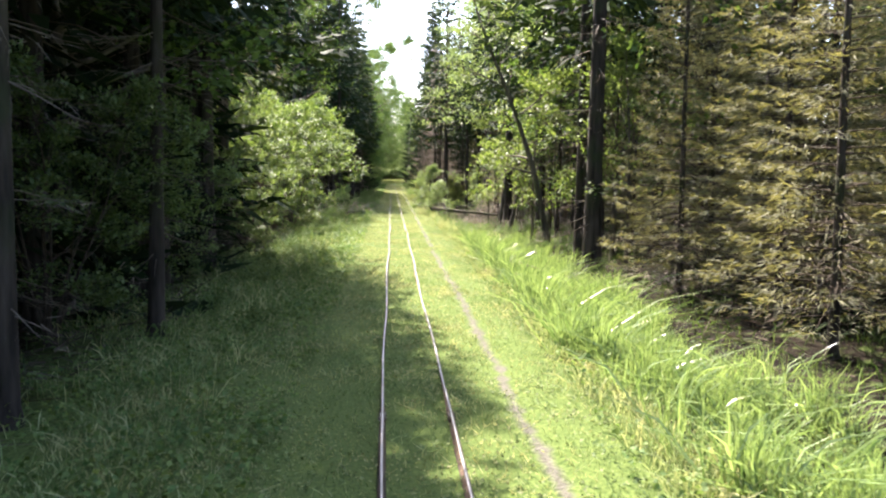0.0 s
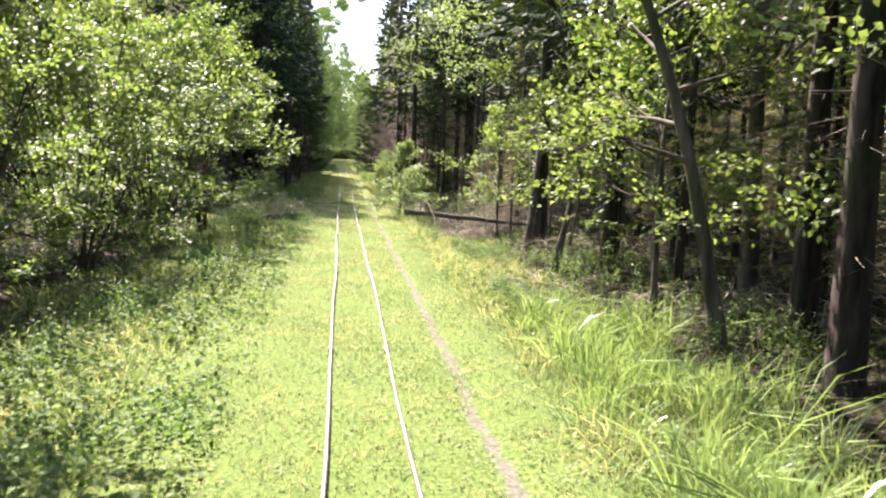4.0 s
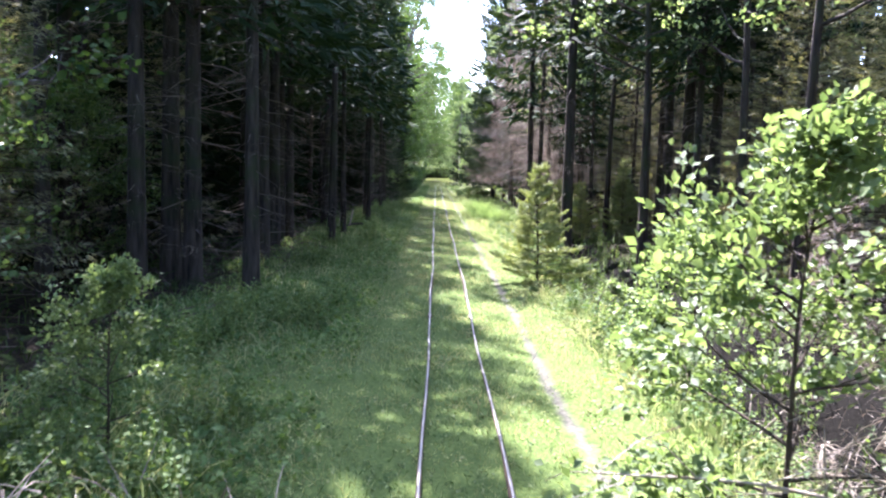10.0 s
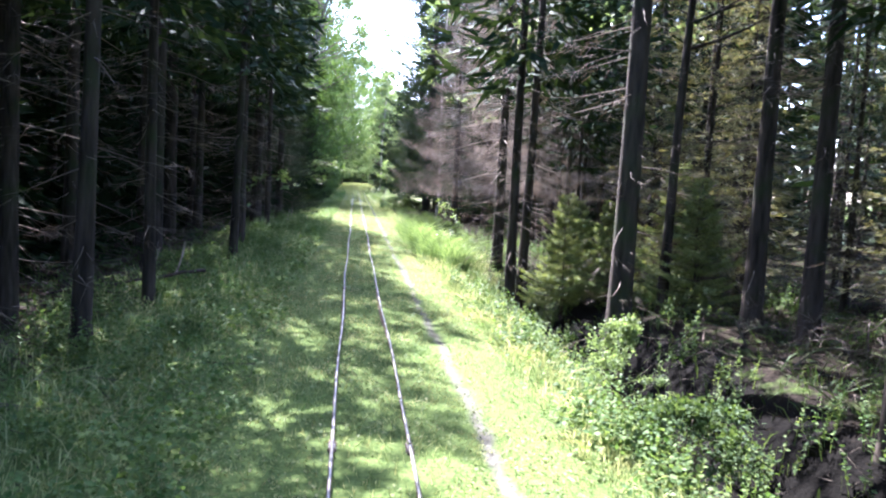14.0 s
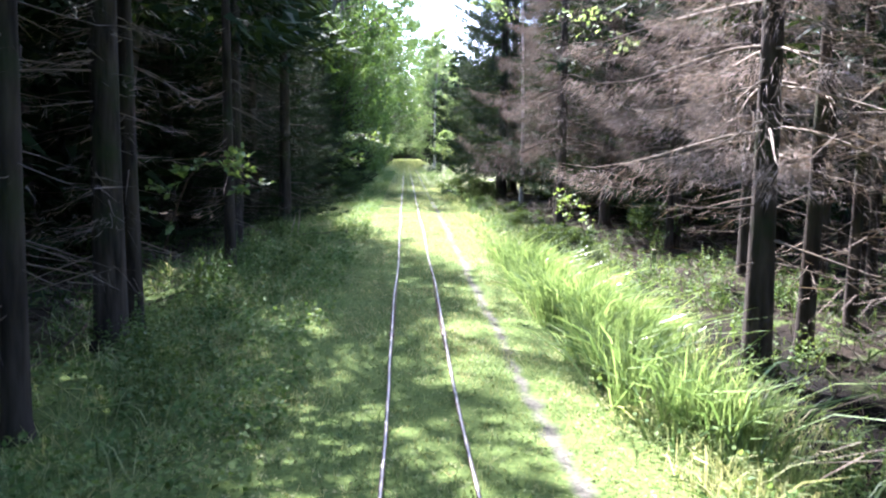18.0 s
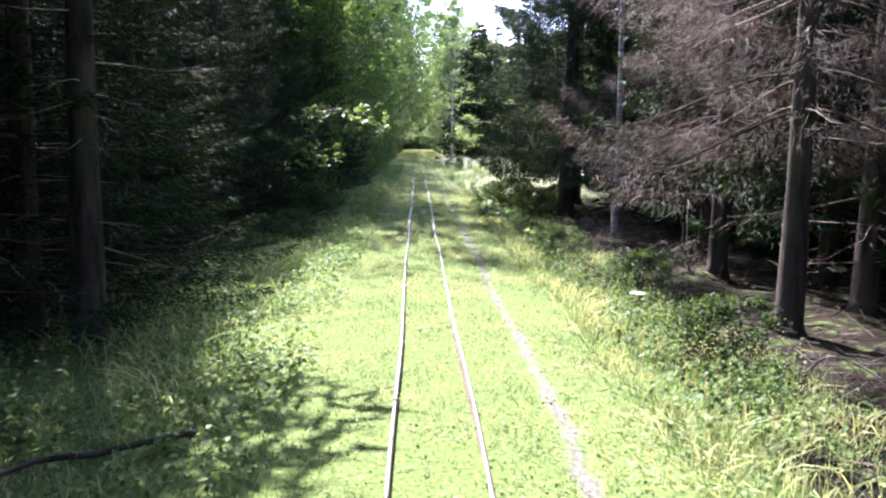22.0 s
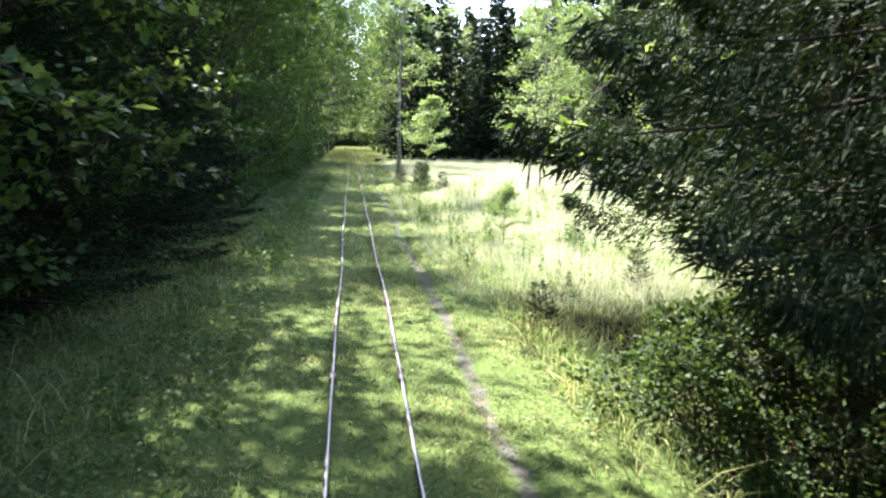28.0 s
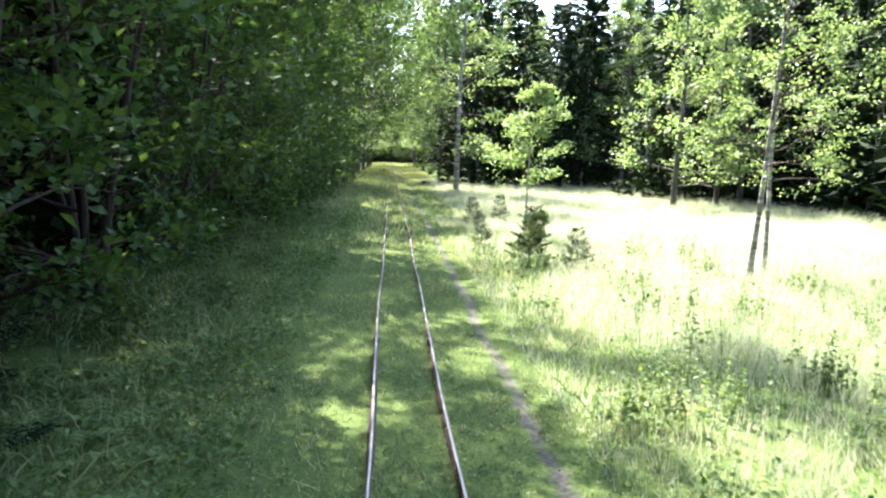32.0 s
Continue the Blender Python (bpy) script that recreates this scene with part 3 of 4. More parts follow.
crowned = make_spruce("spruce_tree", "tall spruce with a wide dark crown over the forest floor", 21, 0.2, 6.0, 3.3, (BARK, TWIG, NEEDLE), seed(14), 14, 0.42, 0.13, 22, 6, 26, 0.3, 0.5)
plant(crowned, [(8.0, 34.2, 70, 1.0), (6.0, 43.6, 150, 0.9), (8.4, 58.0, 60, 0.9), (7.6, 72.4, 40, 0.9), (9.0, 88.6, 140, 1.0), (7.4, 95.8, 250, 0.95), (10.2, 101.0, 33, 1.0), (6.4, 105.6, 280, 0.9),
    (-4.9, 64.6, 12, 0.88), (-4.5, 69.2, 130, 0.9), (-4.7, 83.0, 40, 0.9), (-6.0, 94.6, 190, 0.85), (-5.4, 76.4, 20, 0.88), (-4.9, 102.2, 80, 0.92), (-4.8, 28.6, 60, 0.9), (-5.0, 33.0, 160, 0.85), (-5.2, 20.5, 20, 0.9), (-5.0, 24.4, 110, 0.9), (-6.9, 17.4, 200, 0.95), (-7.4, 23.0, 280, 0.95)], "trees beside the line")

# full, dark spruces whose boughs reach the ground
# bough wood takes the dark bark here, toned down for shade as well
full = make_spruce("spruce_tree", "dense dark green spruce with boughs down to the ground", 11, 0.16, 0.35, 2.7, (BARK, BARK, NEEDLE_SHADED), seed(5), 180, 0.09, 0.017, 42, 6, 0, 0.28, 0.6)
plant(full, [
    (-4.9, 108.0, 0, 0.95), (-4.6, 112.6, 70, 0.9), (-4.7, 103.6, 200, 1.05), (-4.7, 117.0, 120, 0.92), (-5.2, 121.0, 40, 0.95), (-7.6, 106.0, 10, 1.3), (-7.4, 111.0, 90, 1.35), (-7.8, 116.0, 190, 1.3),
    (18.4, 153.5, 80, 1.4), (-6.6, 101.5, 300, 1.25), (-4.4, 126.4, 12, 0.85), (-4.4, 130.2, 95, 0.9), (-4.5, 134.0, 180, 0.85), (-4.6, 137.6, 250, 0.8), (22.0, 160.5, 20, 1.2), (15.6, 138.0, 50, 1.25), (-6.4, 33.6, 20, 0.8), (-6.0, 27.6, 140, 0.75)], "dense spruces")
weep = make_spruce("spruce_tree", "big dark spruce with hanging fringed boughs over the grass", 26, 0.27, 2.0, 3.7, (BARK, TWIG, NEEDLE), seed(6), 320, 0.125, 0.024, 48, 6, 0, 0.45, 1.3)
plant(weep, [(4.7, 121.1, 0, 0.95), (5.9, 126.2, 130, 0.95)], "big spruces at the clearing")
weep_far = make_spruce("spruce_tree", "big dark spruce with hanging boughs behind others", 18, 0.22, 1.5, 3.4, (BARK, TWIG, NEEDLE), seed(7), 62, 0.2, 0.05, 36, 6, 0, 0.38, 1.0)
plant(weep_far, [(7.6, 119.4, 0, 0.95), (8.6, 124.5, 240, 0.9), (6.6, 113.0, 20, 0.9), (7.2, 108.4, 80, 0.8), (8.6, 104.2, 200, 0.8), (8.4, 116.3, 60, 0.9), (10.8, 118.6, 10, 0.95), (11.6, 110.5, 100, 0.9), (9.2, 112.0, 170, 0.85), (9.6, 100.4, 300, 0.85)], "big spruces at the clearing")

# dead spruces: brown, needle-less
dead = make_spruce("dead_spruce", "dead spruce with bare pale brown drooping boughs", 15, 0.16, 3.0, 2.6, (BARK, DEADWOOD, DEAD_TWIG), seed(8), 180, 0.17, 0.0055, 27, 5, 8, 0.6, 1.1, split=True, ragged=0.35)
plant(dead, [(4.08, 87.85, 0, 1.0), (6.4, 94.0, 20, 0.9), (9.2, 95.0, 300, 0.9)], "dead spruces")
brown = make_spruce("dead_spruce", "dead spruce with dry brown hanging boughs", 15, 0.16, 2.9, 2.6, (BARK, TWIG, DEAD_BROWN), seed(13), 190, 0.17, 0.006, 27, 5, 10, 0.65, 1.2, split=True, ragged=0.35)
plant(brown, [(4.66, 104.2, 100, 1.0), (5.5, 109.2, 200, 1.0), (7.0, 114.5, 70, 1.0), (8.0, 103.5, 150, 1.0), (6.9, 100.0, 10, 0.95), (8.6, 18.2, 140, 0.9)], "brown dead spruces")
dead_small = make_spruce("dead_spruce", "small dead spruce, grey-brown and bare", 3.6, 0.035, 0.35, 0.95, (DEADWOOD, DEADWOOD, DEAD_TWIG), seed(9), 46, 0.14, 0.009, 18, 5, 0, 0.1, 0.35, sides=6, rise=0.25, split=True)
plant(dead_small, [(5.9, 61.2, 0, 0.85), (7.0, 66.6, 80, 0.8), (6.6, 59.0, 200, 0.75)], "small dead spruces")

# young spruces
young = make_spruce("young_spruce", "young light green spruce growing on the ditch edge", 2.5, 0.03, 0.2, 0.85, (TWIG, TWIG, NEEDLE_YOUNG), seed(10), 400, 0.06, 0.016, 18, 6, 0, 0.3, 0.6, sides=6, rise=0.3, split=True, ragged=0.4)
plant(young, [(1.75, 64.6, 0, 0.92), (4.8, 82.7, 90, 1.1), (5.4, 81.2, 20, 0.9), (5.6, 84.6, 130, 0.85), (6.6, 79.3, 70, 1.1), (7.3, 82.2, 10, 1.2)], "young spruces")
tiny = make_spruce("spruce_seedling", "small dark spruce seedling in the meadow grass", 1.0, 0.014, 0.1, 0.34, (TWIG, TWIG, NEEDLE), seed(11), 150, 0.06, 0.014, 11, 5, 0, 0.05, 0.2, sides=5, rise=0.35, split=True)
plant(tiny, [(2.46, 148.0, 0, 1.1), (3.21, 147.3, 60, 0.8), (1.85, 151.0, 100, 0.7), (2.7, 149.6, 20, 0.85), (2.0, 125.5, 80, 0.55), (4.1, 131.9, 10, 0.5), (2.2, 156.5, 140, 0.8), (4.1, 128.3, 50, 0.6), (3.1, 157.5, 50, 0.8)], "spruce seedlings")

# broadleaf trees and bushes
oak = make_broadleaf("oak_sapling", "slim young oak with bright sunlit yellow-green leaves", 5.6, 0.055, 1.5, 2.5, BARK_OAK, LEAF_OAK, seed(20), 13, 0.10, 16, 0.02, 0.12)
plant(oak, [(5.16, 51.0, 0, 0.75), (4.55, 36.8, 70, 1.0), (4.6, 50.4, 160, 0.72), (6.4, 50.9, 260, 0.8), (6.3, 41.5, 30, 1.15), (7.3, 47.4, 100, 1.1), (5.6, 39.6, 200, 1.0), (6.3, 33.0, 300, 1.2), (5.5, 54.6, 20, 0.8), (7.8, 36.5, 45, 1.25), (6.1, 30.8, 145, 1.05)], "young oaks")
lean_oak = make_broadleaf("leaning_oak", "dark oak stem leaning over the line with green leaves", 8.5, 0.11, 2.4, 2.6, BARK_OAK, LEAF_OAK, seed(21), 14, 0.10, 15, 0.30, 0.25)
plant(lean_oak, [(4.75, 35.0, 165, 1.0), (4.65, 43.2, 15, 0.75), (4.6, 46.0, 60, 0.9)], "leaning oaks")
hazel = make_broadleaf("hazel_bush", "many-stemmed hazel bush with large green leaves", 5.0, 0.035, 0.7, 2.7, TWIG, LEAF, seed(22), 42, 0.095, 25, 0, 0.2, stems=7, sides=6, category="bush", flat=0.7)
plant(hazel, [(-4.3, 43.8, 0, 1.0), (-3.8, 47.5, 90, 1.05), (-4.6, 39.5, 190, 0.9), (-4.8, 34.8, 40, 0.7), (-4.6, 31.0, 300, 0.55), (-6.4, 44.0, 20, 1.1), (-6.5, 50.0, 75, 1.1), (-4.6, 19.4, 160, 0.7), (-4.7, 24.6, 60, 0.7), (-6.8, 56.5, 15, 1.0), (-6.2, 38.0, 15, 1.1), (-8.6, 61.5, 15, 0.95), (-7.6, 65.6, 100, 0.8), (-10.5, 66.0, 200, 1.1), (-9.6, 57.0, 30, 1.1), (-4.2, 284.0, 0, 1.2), (-1.4, 287.0, 70, 1.1), (1.6, 286.0, 140, 1.15), (4.6, 284.0, 210, 1.2)], "hazel bushes")
hedge = make_broadleaf("hazel_tree", "leafy hazel tree in the dense green edge of the wood", 8.6, 0.06, 0.45, 3.0, TWIG, LEAF_SHADED, seed(23), 60, 0.12, 19, 0, 0.3, stems=5, sides=6, flat=0.7, shape=0.35, split=False)
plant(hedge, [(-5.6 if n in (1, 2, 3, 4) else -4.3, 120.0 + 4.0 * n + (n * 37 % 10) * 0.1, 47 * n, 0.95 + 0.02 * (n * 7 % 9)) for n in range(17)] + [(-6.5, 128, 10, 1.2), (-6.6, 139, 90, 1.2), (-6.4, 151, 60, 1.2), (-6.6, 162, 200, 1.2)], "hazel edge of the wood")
sapling = make_broadleaf("alder_sapling", "sunlit leafy sapling on the grassy verge", 2.6, 0.022, 0.3, 1.35, TWIG, LEAF_BIRCH, seed(24), 22, 0.075, 18, 0.04, 0.08, sides=5, category="sapling", split=False)
plant(sapling, [(1.75, 52.9, 0, 0.95), (2.5, 57.2, 90, 0.75), (3.0, 60.3, 180, 0.6), (2.75, 72.0, 30, 0.45), (2.75, 132.1, 10, 0.45), (-2.7, 54.6, 45, 0.55), (2.6, 147.9, 70, 0.4), (3.0, 63.0, 200, 0.55)], "saplings")
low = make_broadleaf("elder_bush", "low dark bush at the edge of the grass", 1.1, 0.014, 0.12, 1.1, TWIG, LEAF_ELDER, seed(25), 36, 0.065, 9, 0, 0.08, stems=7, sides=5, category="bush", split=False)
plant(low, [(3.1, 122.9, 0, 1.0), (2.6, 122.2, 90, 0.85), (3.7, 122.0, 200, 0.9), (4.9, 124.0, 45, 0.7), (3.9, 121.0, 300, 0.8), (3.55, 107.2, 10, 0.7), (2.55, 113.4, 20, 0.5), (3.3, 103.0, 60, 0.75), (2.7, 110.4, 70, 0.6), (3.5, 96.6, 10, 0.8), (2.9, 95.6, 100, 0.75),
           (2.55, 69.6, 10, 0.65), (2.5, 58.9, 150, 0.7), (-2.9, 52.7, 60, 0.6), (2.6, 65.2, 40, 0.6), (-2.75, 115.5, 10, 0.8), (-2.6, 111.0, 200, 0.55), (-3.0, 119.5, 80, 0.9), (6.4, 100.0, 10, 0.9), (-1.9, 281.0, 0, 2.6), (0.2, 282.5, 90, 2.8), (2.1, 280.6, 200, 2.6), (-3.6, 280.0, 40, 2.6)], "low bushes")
birch = make_broadleaf("birch_tree", "slim birch with a pale trunk and light airy leaves", 9.5, 0.06, 2.2, 2.3, BARK_BIRCH, LEAF_BIRCH, seed(26), 22, 0.085, 15, 0.09, 0.2, flat=0.35, up=-0.1)
plant(birch, [(6.3, 147.0, 10, 0.9), (6.98, 147.9, 75, 0.8), (12.2, 187.0, 60, 1.3)], "birches")
birch_bare = make_broadleaf("birch_tree", "birch with a bare pale trunk, its crown high up", 16, 0.085, 8.0, 2.4, BARK_BIRCH, LEAF_BIRCH, seed(27), 16, 0.16, 9, 0.0, 0.25)
plant(birch_bare, [(4.9, 115.0, 0, 1.0)])
maple = make_broadleaf("broadleaf_tree", "broad green tree with a leafy crown", 13, 0.16, 1.1, 4.2, BARK_OAK, LEAF_BIRCH, seed(28), 30, 0.19, 17, 0.0, 0.3, split=False)
plant(maple, [(12.0, 168.2, 0, 0.85), (14.4, 169.6, 120, 0.75), (-6.0, 183.5, 60, 1.1), (-5.0, 193.0, 140, 1.1), (16.5, 172.0, 75, 0.9), (-4.8, 204.0, 10, 1.2), (-5.4, 216.0, 80, 1.2), (5.6, 207.0, 170, 1.2), (5.6, 219.0, 10, 1.2),
             (-5.2, 230.0, 70, 1.25), (5.4, 232.0, 40, 1.25), (-4.6, 246.0, 0, 1.3), (5.6, 247.0, 100, 1.3), (-5.0, 262.0, 200, 1.3), (5.2, 264.0, 20, 1.3), (19.5, 166.0, 10, 0.9), (-7.0, 292.0, 0, 1.3), (-2.5, 296.0, 70, 1.25), (2.4, 294.0, 140, 1.3), (7.0, 291.0, 210, 1.3), (8.6, 193.0, 30, 1.0), (14.0, 184.0, 20, 0.9), (18.0, 186.0, 90, 1.0)], "broadleaf trees")


far_spruce = make_spruce("spruce_tree", "dark spruce with low boughs, deep in the wood", 13, 0.17, 0.5, 2.6, (BARK, BARK, NEEDLE_SHADED), seed(12), 6, 0.6, 0.22, 24, 6, 0, 0.28, 0.6, sides=6)
plant(far_spruce, [(-17.5, 60.0, 0, 1.1)], "deep wood")


tall = make_broadleaf("tall_alder", "tall leafy alder leaning its crown over the line", 17, 0.17, 3.2, 5.0, BARK_OAK, LEAF_SHADED, seed(29), 36, 0.17, 17, 0.0, 0.3, split=False, shape=0.45)
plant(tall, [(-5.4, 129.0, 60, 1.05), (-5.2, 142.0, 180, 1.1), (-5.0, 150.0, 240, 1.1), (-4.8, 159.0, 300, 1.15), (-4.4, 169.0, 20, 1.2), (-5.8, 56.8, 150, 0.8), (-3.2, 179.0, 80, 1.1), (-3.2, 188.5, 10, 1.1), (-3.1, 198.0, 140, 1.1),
            (-3.1, 209.0, 200, 1.1), (-3.0, 221.0, 260, 1.1), (-2.9, 235.0, 20, 1.1), (-2.9, 250.0, 70, 1.1), (3.9, 203.0, 0, 1.1), (3.6, 213.0, 50, 1.1), (3.4, 226.0, 110, 1.1), (3.2, 240.0, 170, 1.1), (3.2, 255.0, 230, 1.1),
            (7.4, 39.5, 280, 0.95), (8.2, 49.5, 40, 1.0), (-5.2, 15.5, 10, 0.9), (-5.4, 22.0, 75, 0.9), (8.2, 27.0, 20, 1.0)], "tall leafy trees")

over = make_broadleaf("tall_alder", "tall alder leaning its crown far over the line", 18, 0.17, 5.5, 5.0, BARK_OAK, LEAF_SHADED, seed(30), 38, 0.17, 13, 0.21, 0.3, split=False, shape=0.4)
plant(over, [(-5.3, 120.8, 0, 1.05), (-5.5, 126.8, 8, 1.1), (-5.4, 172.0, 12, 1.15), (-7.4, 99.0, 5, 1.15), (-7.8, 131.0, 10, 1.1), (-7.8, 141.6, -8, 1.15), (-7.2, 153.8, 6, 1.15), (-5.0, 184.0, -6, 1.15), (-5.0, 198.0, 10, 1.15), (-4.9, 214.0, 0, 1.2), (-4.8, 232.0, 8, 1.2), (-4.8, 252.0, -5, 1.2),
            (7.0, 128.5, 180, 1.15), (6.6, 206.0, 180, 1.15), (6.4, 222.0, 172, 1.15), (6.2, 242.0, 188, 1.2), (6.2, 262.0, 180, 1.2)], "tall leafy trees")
airy = make_broadleaf("tall_alder", "tall thin alder with sparse light leaves high up", 16, 0.10, 5.0, 3.4, BARK, LEAF_BIRCH, seed(31), 24, 0.13, 11, -0.04, 0.25, split=False, shape=0.35)
plant(airy, [(5.6, 55.6, 0, 0.95), (7.2, 58.8, 60, 1.0), (5.9, 62.6, 140, 1.0), (8.8, 64.0, 220, 1.05), (6.6, 67.2, 300, 1.0), (5.3, 71.0, 30, 1.05), (9.6, 71.6, 100, 1.0), (6.0, 79.4, 170, 1.05), (8.2, 82.8, 260, 1.05), (7.4, 93.0, 20, 0.95), (6.6, 99.4, 200, 0.9), (10.6, 56.4, 10, 1.1), (11.4, 79.0, 80, 1.1), (12.2, 68.4, 150, 1.1), (5.8, 39.0, 90, 0.9), (9.2, 33.0, 10, 1.0)], "airy alders")
weeping = make_broadleaf("birch_tree", "tall weeping birch with pale hanging leaves", 15, 0.13, 1.4, 3.2, BARK_BIRCH, LEAF_BIRCH, seed(32), 40, 0.16, 18, 0.0, 0.25, split=False, shape=0.55, up=-0.25, flat=0.2)
plant(weeping, [(3.2, 176.0, 0, 1.05)])
small_birch = make_broadleaf("birch_sapling", "young birch with a round leafy head in the meadow", 3.7, 0.03, 1.3, 1.15, BARK_BIRCH, LEAF_BIRCH, seed(33), 24, 0.08, 16, 0.0, 0.06, split=False, category="tree", sides=6)
plant(small_birch, [(3.1, 152.6, 0, 1.0)])


def joined_copies(source, spots, name, label):
    """Many copies of one tree, joined part by part: a thicket nobody could count."""
    wood = root(name, label, "forest", kind="stuff")
    for child in source.children:
        me = child.data
        v = np.zeros(len(me.vertices) * 3, np.float32)
        me.vertices.foreach_get("co", v)
        v = v.reshape(-1, 3)
        s = Soup()
        tri = np.array([p.vertices[:] for p in me.polygons if len(p.vertices) == 3], int).reshape(-1, 3)
        quad = np.array([p.vertices[:] for p in me.polygons if len(p.vertices) == 4], int).reshape(-1, 4)
        for x, y, turn, size in spots:
            c, q = math.cos(radians(turn)) * size, math.sin(radians(turn)) * size
            w = np.stack([v[:, 0] * c - v[:, 1] * q + x, v[:, 0] * q + v[:, 1] * c + y, v[:, 2] * size + float(land(x, y))], 1)
            s.add(w, tri, quad)
        part(child.name.split(".")[0], s, me.materials[0], wood, kind="stuff")


# deeper rows of the wood
def deep_rows():
    r = seed(40)
    spots = {"pine": [], "pine2": [], "thin": [], "full": [], "pale": []}
    def put(x, y, kinds):
        k = kinds[r.integers(len(kinds))]
        spots[k].append((x + r.normal(0, 0.6), y + r.normal(0, 0.8), r.uniform(0, 360), r.uniform(0.85, 1.12)))
    for x in (-9.5, -12.5, -15.5):
        for y in np.arange(6 + (x % 3), 205, 4.2):
            if 47 < y < 67 and x > -14:
                continue
            put(x, y, ("pine", "pine2", "thin", "full") if x > -10 else ("full", "full", "pine", "thin"))
    for x in (10.8, 13.6, 17.0):
        for y in np.arange(10 + (x % 3), 124, 4.6):
            put(x, y, ("pale", "pale", "thin") if 50 < y < 96 else ("pine", "pale", "pale", "thin", "pine2") if x < 15 else ("full", "pale", "full"))
    for y in np.arange(76, 104, 2.7):
        put(-8.6, y, ("full",)), put(-11.0, y + 1.3, ("full",))
    for y in np.arange(10, 36, 4.0):
        put(-8.4, y, ("full",))
    for x in np.arange(3.4, 25, 1.7):
        put(x + 1.5, 186 + (x % 3), ("full",))
    for y in np.arange(160, 190, 2.2):
        put(20.5, y, ("full",)), put(23.5, y + 1, ("full",))
    for x in np.arange(14.5, 20, 1.6):
        put(x, 175.5, ("full",))
    for x, y in [(x, y) for y in (196, 203) for x in np.arange(8.5, 30, 3.4)]:
        put(x, y, ("full", "full", "pine"))
    for y in np.arange(128, 196, 4.6):
        put(21.0 + (y % 3), y, ("full", "pine", "full"))
    for y in np.arange(206, 270, 6.0):
        put(8.5, y, ("full", "pine")), put(-8.5, y, ("full", "pine"))
    for y in np.arange(118, 176, 2.6):
        put(-8.2, y, ("full",)), put(-10.4, y + 1.3, ("full",))
    for y in np.arange(10, 34, 2.6):
        put(-6.6, y, ("full", "thin"))
    for x in np.arange(-9, 9.5, 1.3):
        put(x, 302, ("full",)), put(x + 0.6, 306, ("full",))
    for x, y in [(x, y) for y in (109, 114.5, 119.5, 124) for x in (9.2, 11.8, 14.5, 17.5)]:
        put(x, y, ("full",))
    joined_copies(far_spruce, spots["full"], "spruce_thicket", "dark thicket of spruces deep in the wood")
    for k, source in (("pine", pine), ("pine2", pine2), ("thin", thin), ("pale", pale)):
        for x, y, turn, size in spots[k]:
            tagged(copy_thing(source, pose(x, y, float(land(x, y)), 0, 0, turn) @ Matrix.Scale(size / source.scale[0], 4)), group="deep wood")


deep_rows()


def far_woods():
    """The wood goes on: too many trees to count."""
    r = seed(41)
    for name, regions, mat, n in (("far_woods", [(-46, -19, -20, 330), (20, 46, -20, 124), (26, 50, 124, 330), (-24, 24, 285, 330), (-40, 40, -36, -12), (8, 30, 208, 300), (-30, -7, 210, 300)], NEEDLE, 120000),):
        area = np.array([(b - a1) * (d - c) for a1, b, c, d in regions], float)
        s = Soup()
        w = Soup()
        for (x0, x1, y0, y1), q in zip(regions, area / area.sum()):
            k = int(q * n / 130)
            for cx, cy in zip(r.uniform(x0, x1, k), r.uniform(y0, y1, k)):
                h = r.uniform(14, 21)
                z0 = float(land(cx, cy))
                w.tube([(cx, cy, z0 - 0.3), (cx, cy, h * 0.9)], [0.2, 0.06], 5)
                m = 130
                z = r.uniform(0.6, h, m)
                rad = 2.4 * (1 - z / h) ** 0.7 * r.uniform(0.3, 1.1, m) + 0.1
                a0 = r.uniform(0, 6.28, m)
                d = np.stack([np.cos(a0), np.sin(a0), np.full(m, -0.25)], -1)
                p = np.stack([cx + rad * 0.4 * np.cos(a0), cy + rad * 0.4 * np.sin(a0), z + z0], -1)
                s.shards(p, p + d * (0.9 + 0.5 * rad)[:, None], 1.0 * np.ones(m), np.tile((0, 0, 1.0), (m, 1)) + r.normal(0, 0.5, (m, 3)))
        woods = root(name, "dark spruce wood stretching away behind the nearer trees", "forest", kind="stuff")
        part("trunks", w, BARK, woods)
        part("foliage", s, mat, woods)


far_woods()


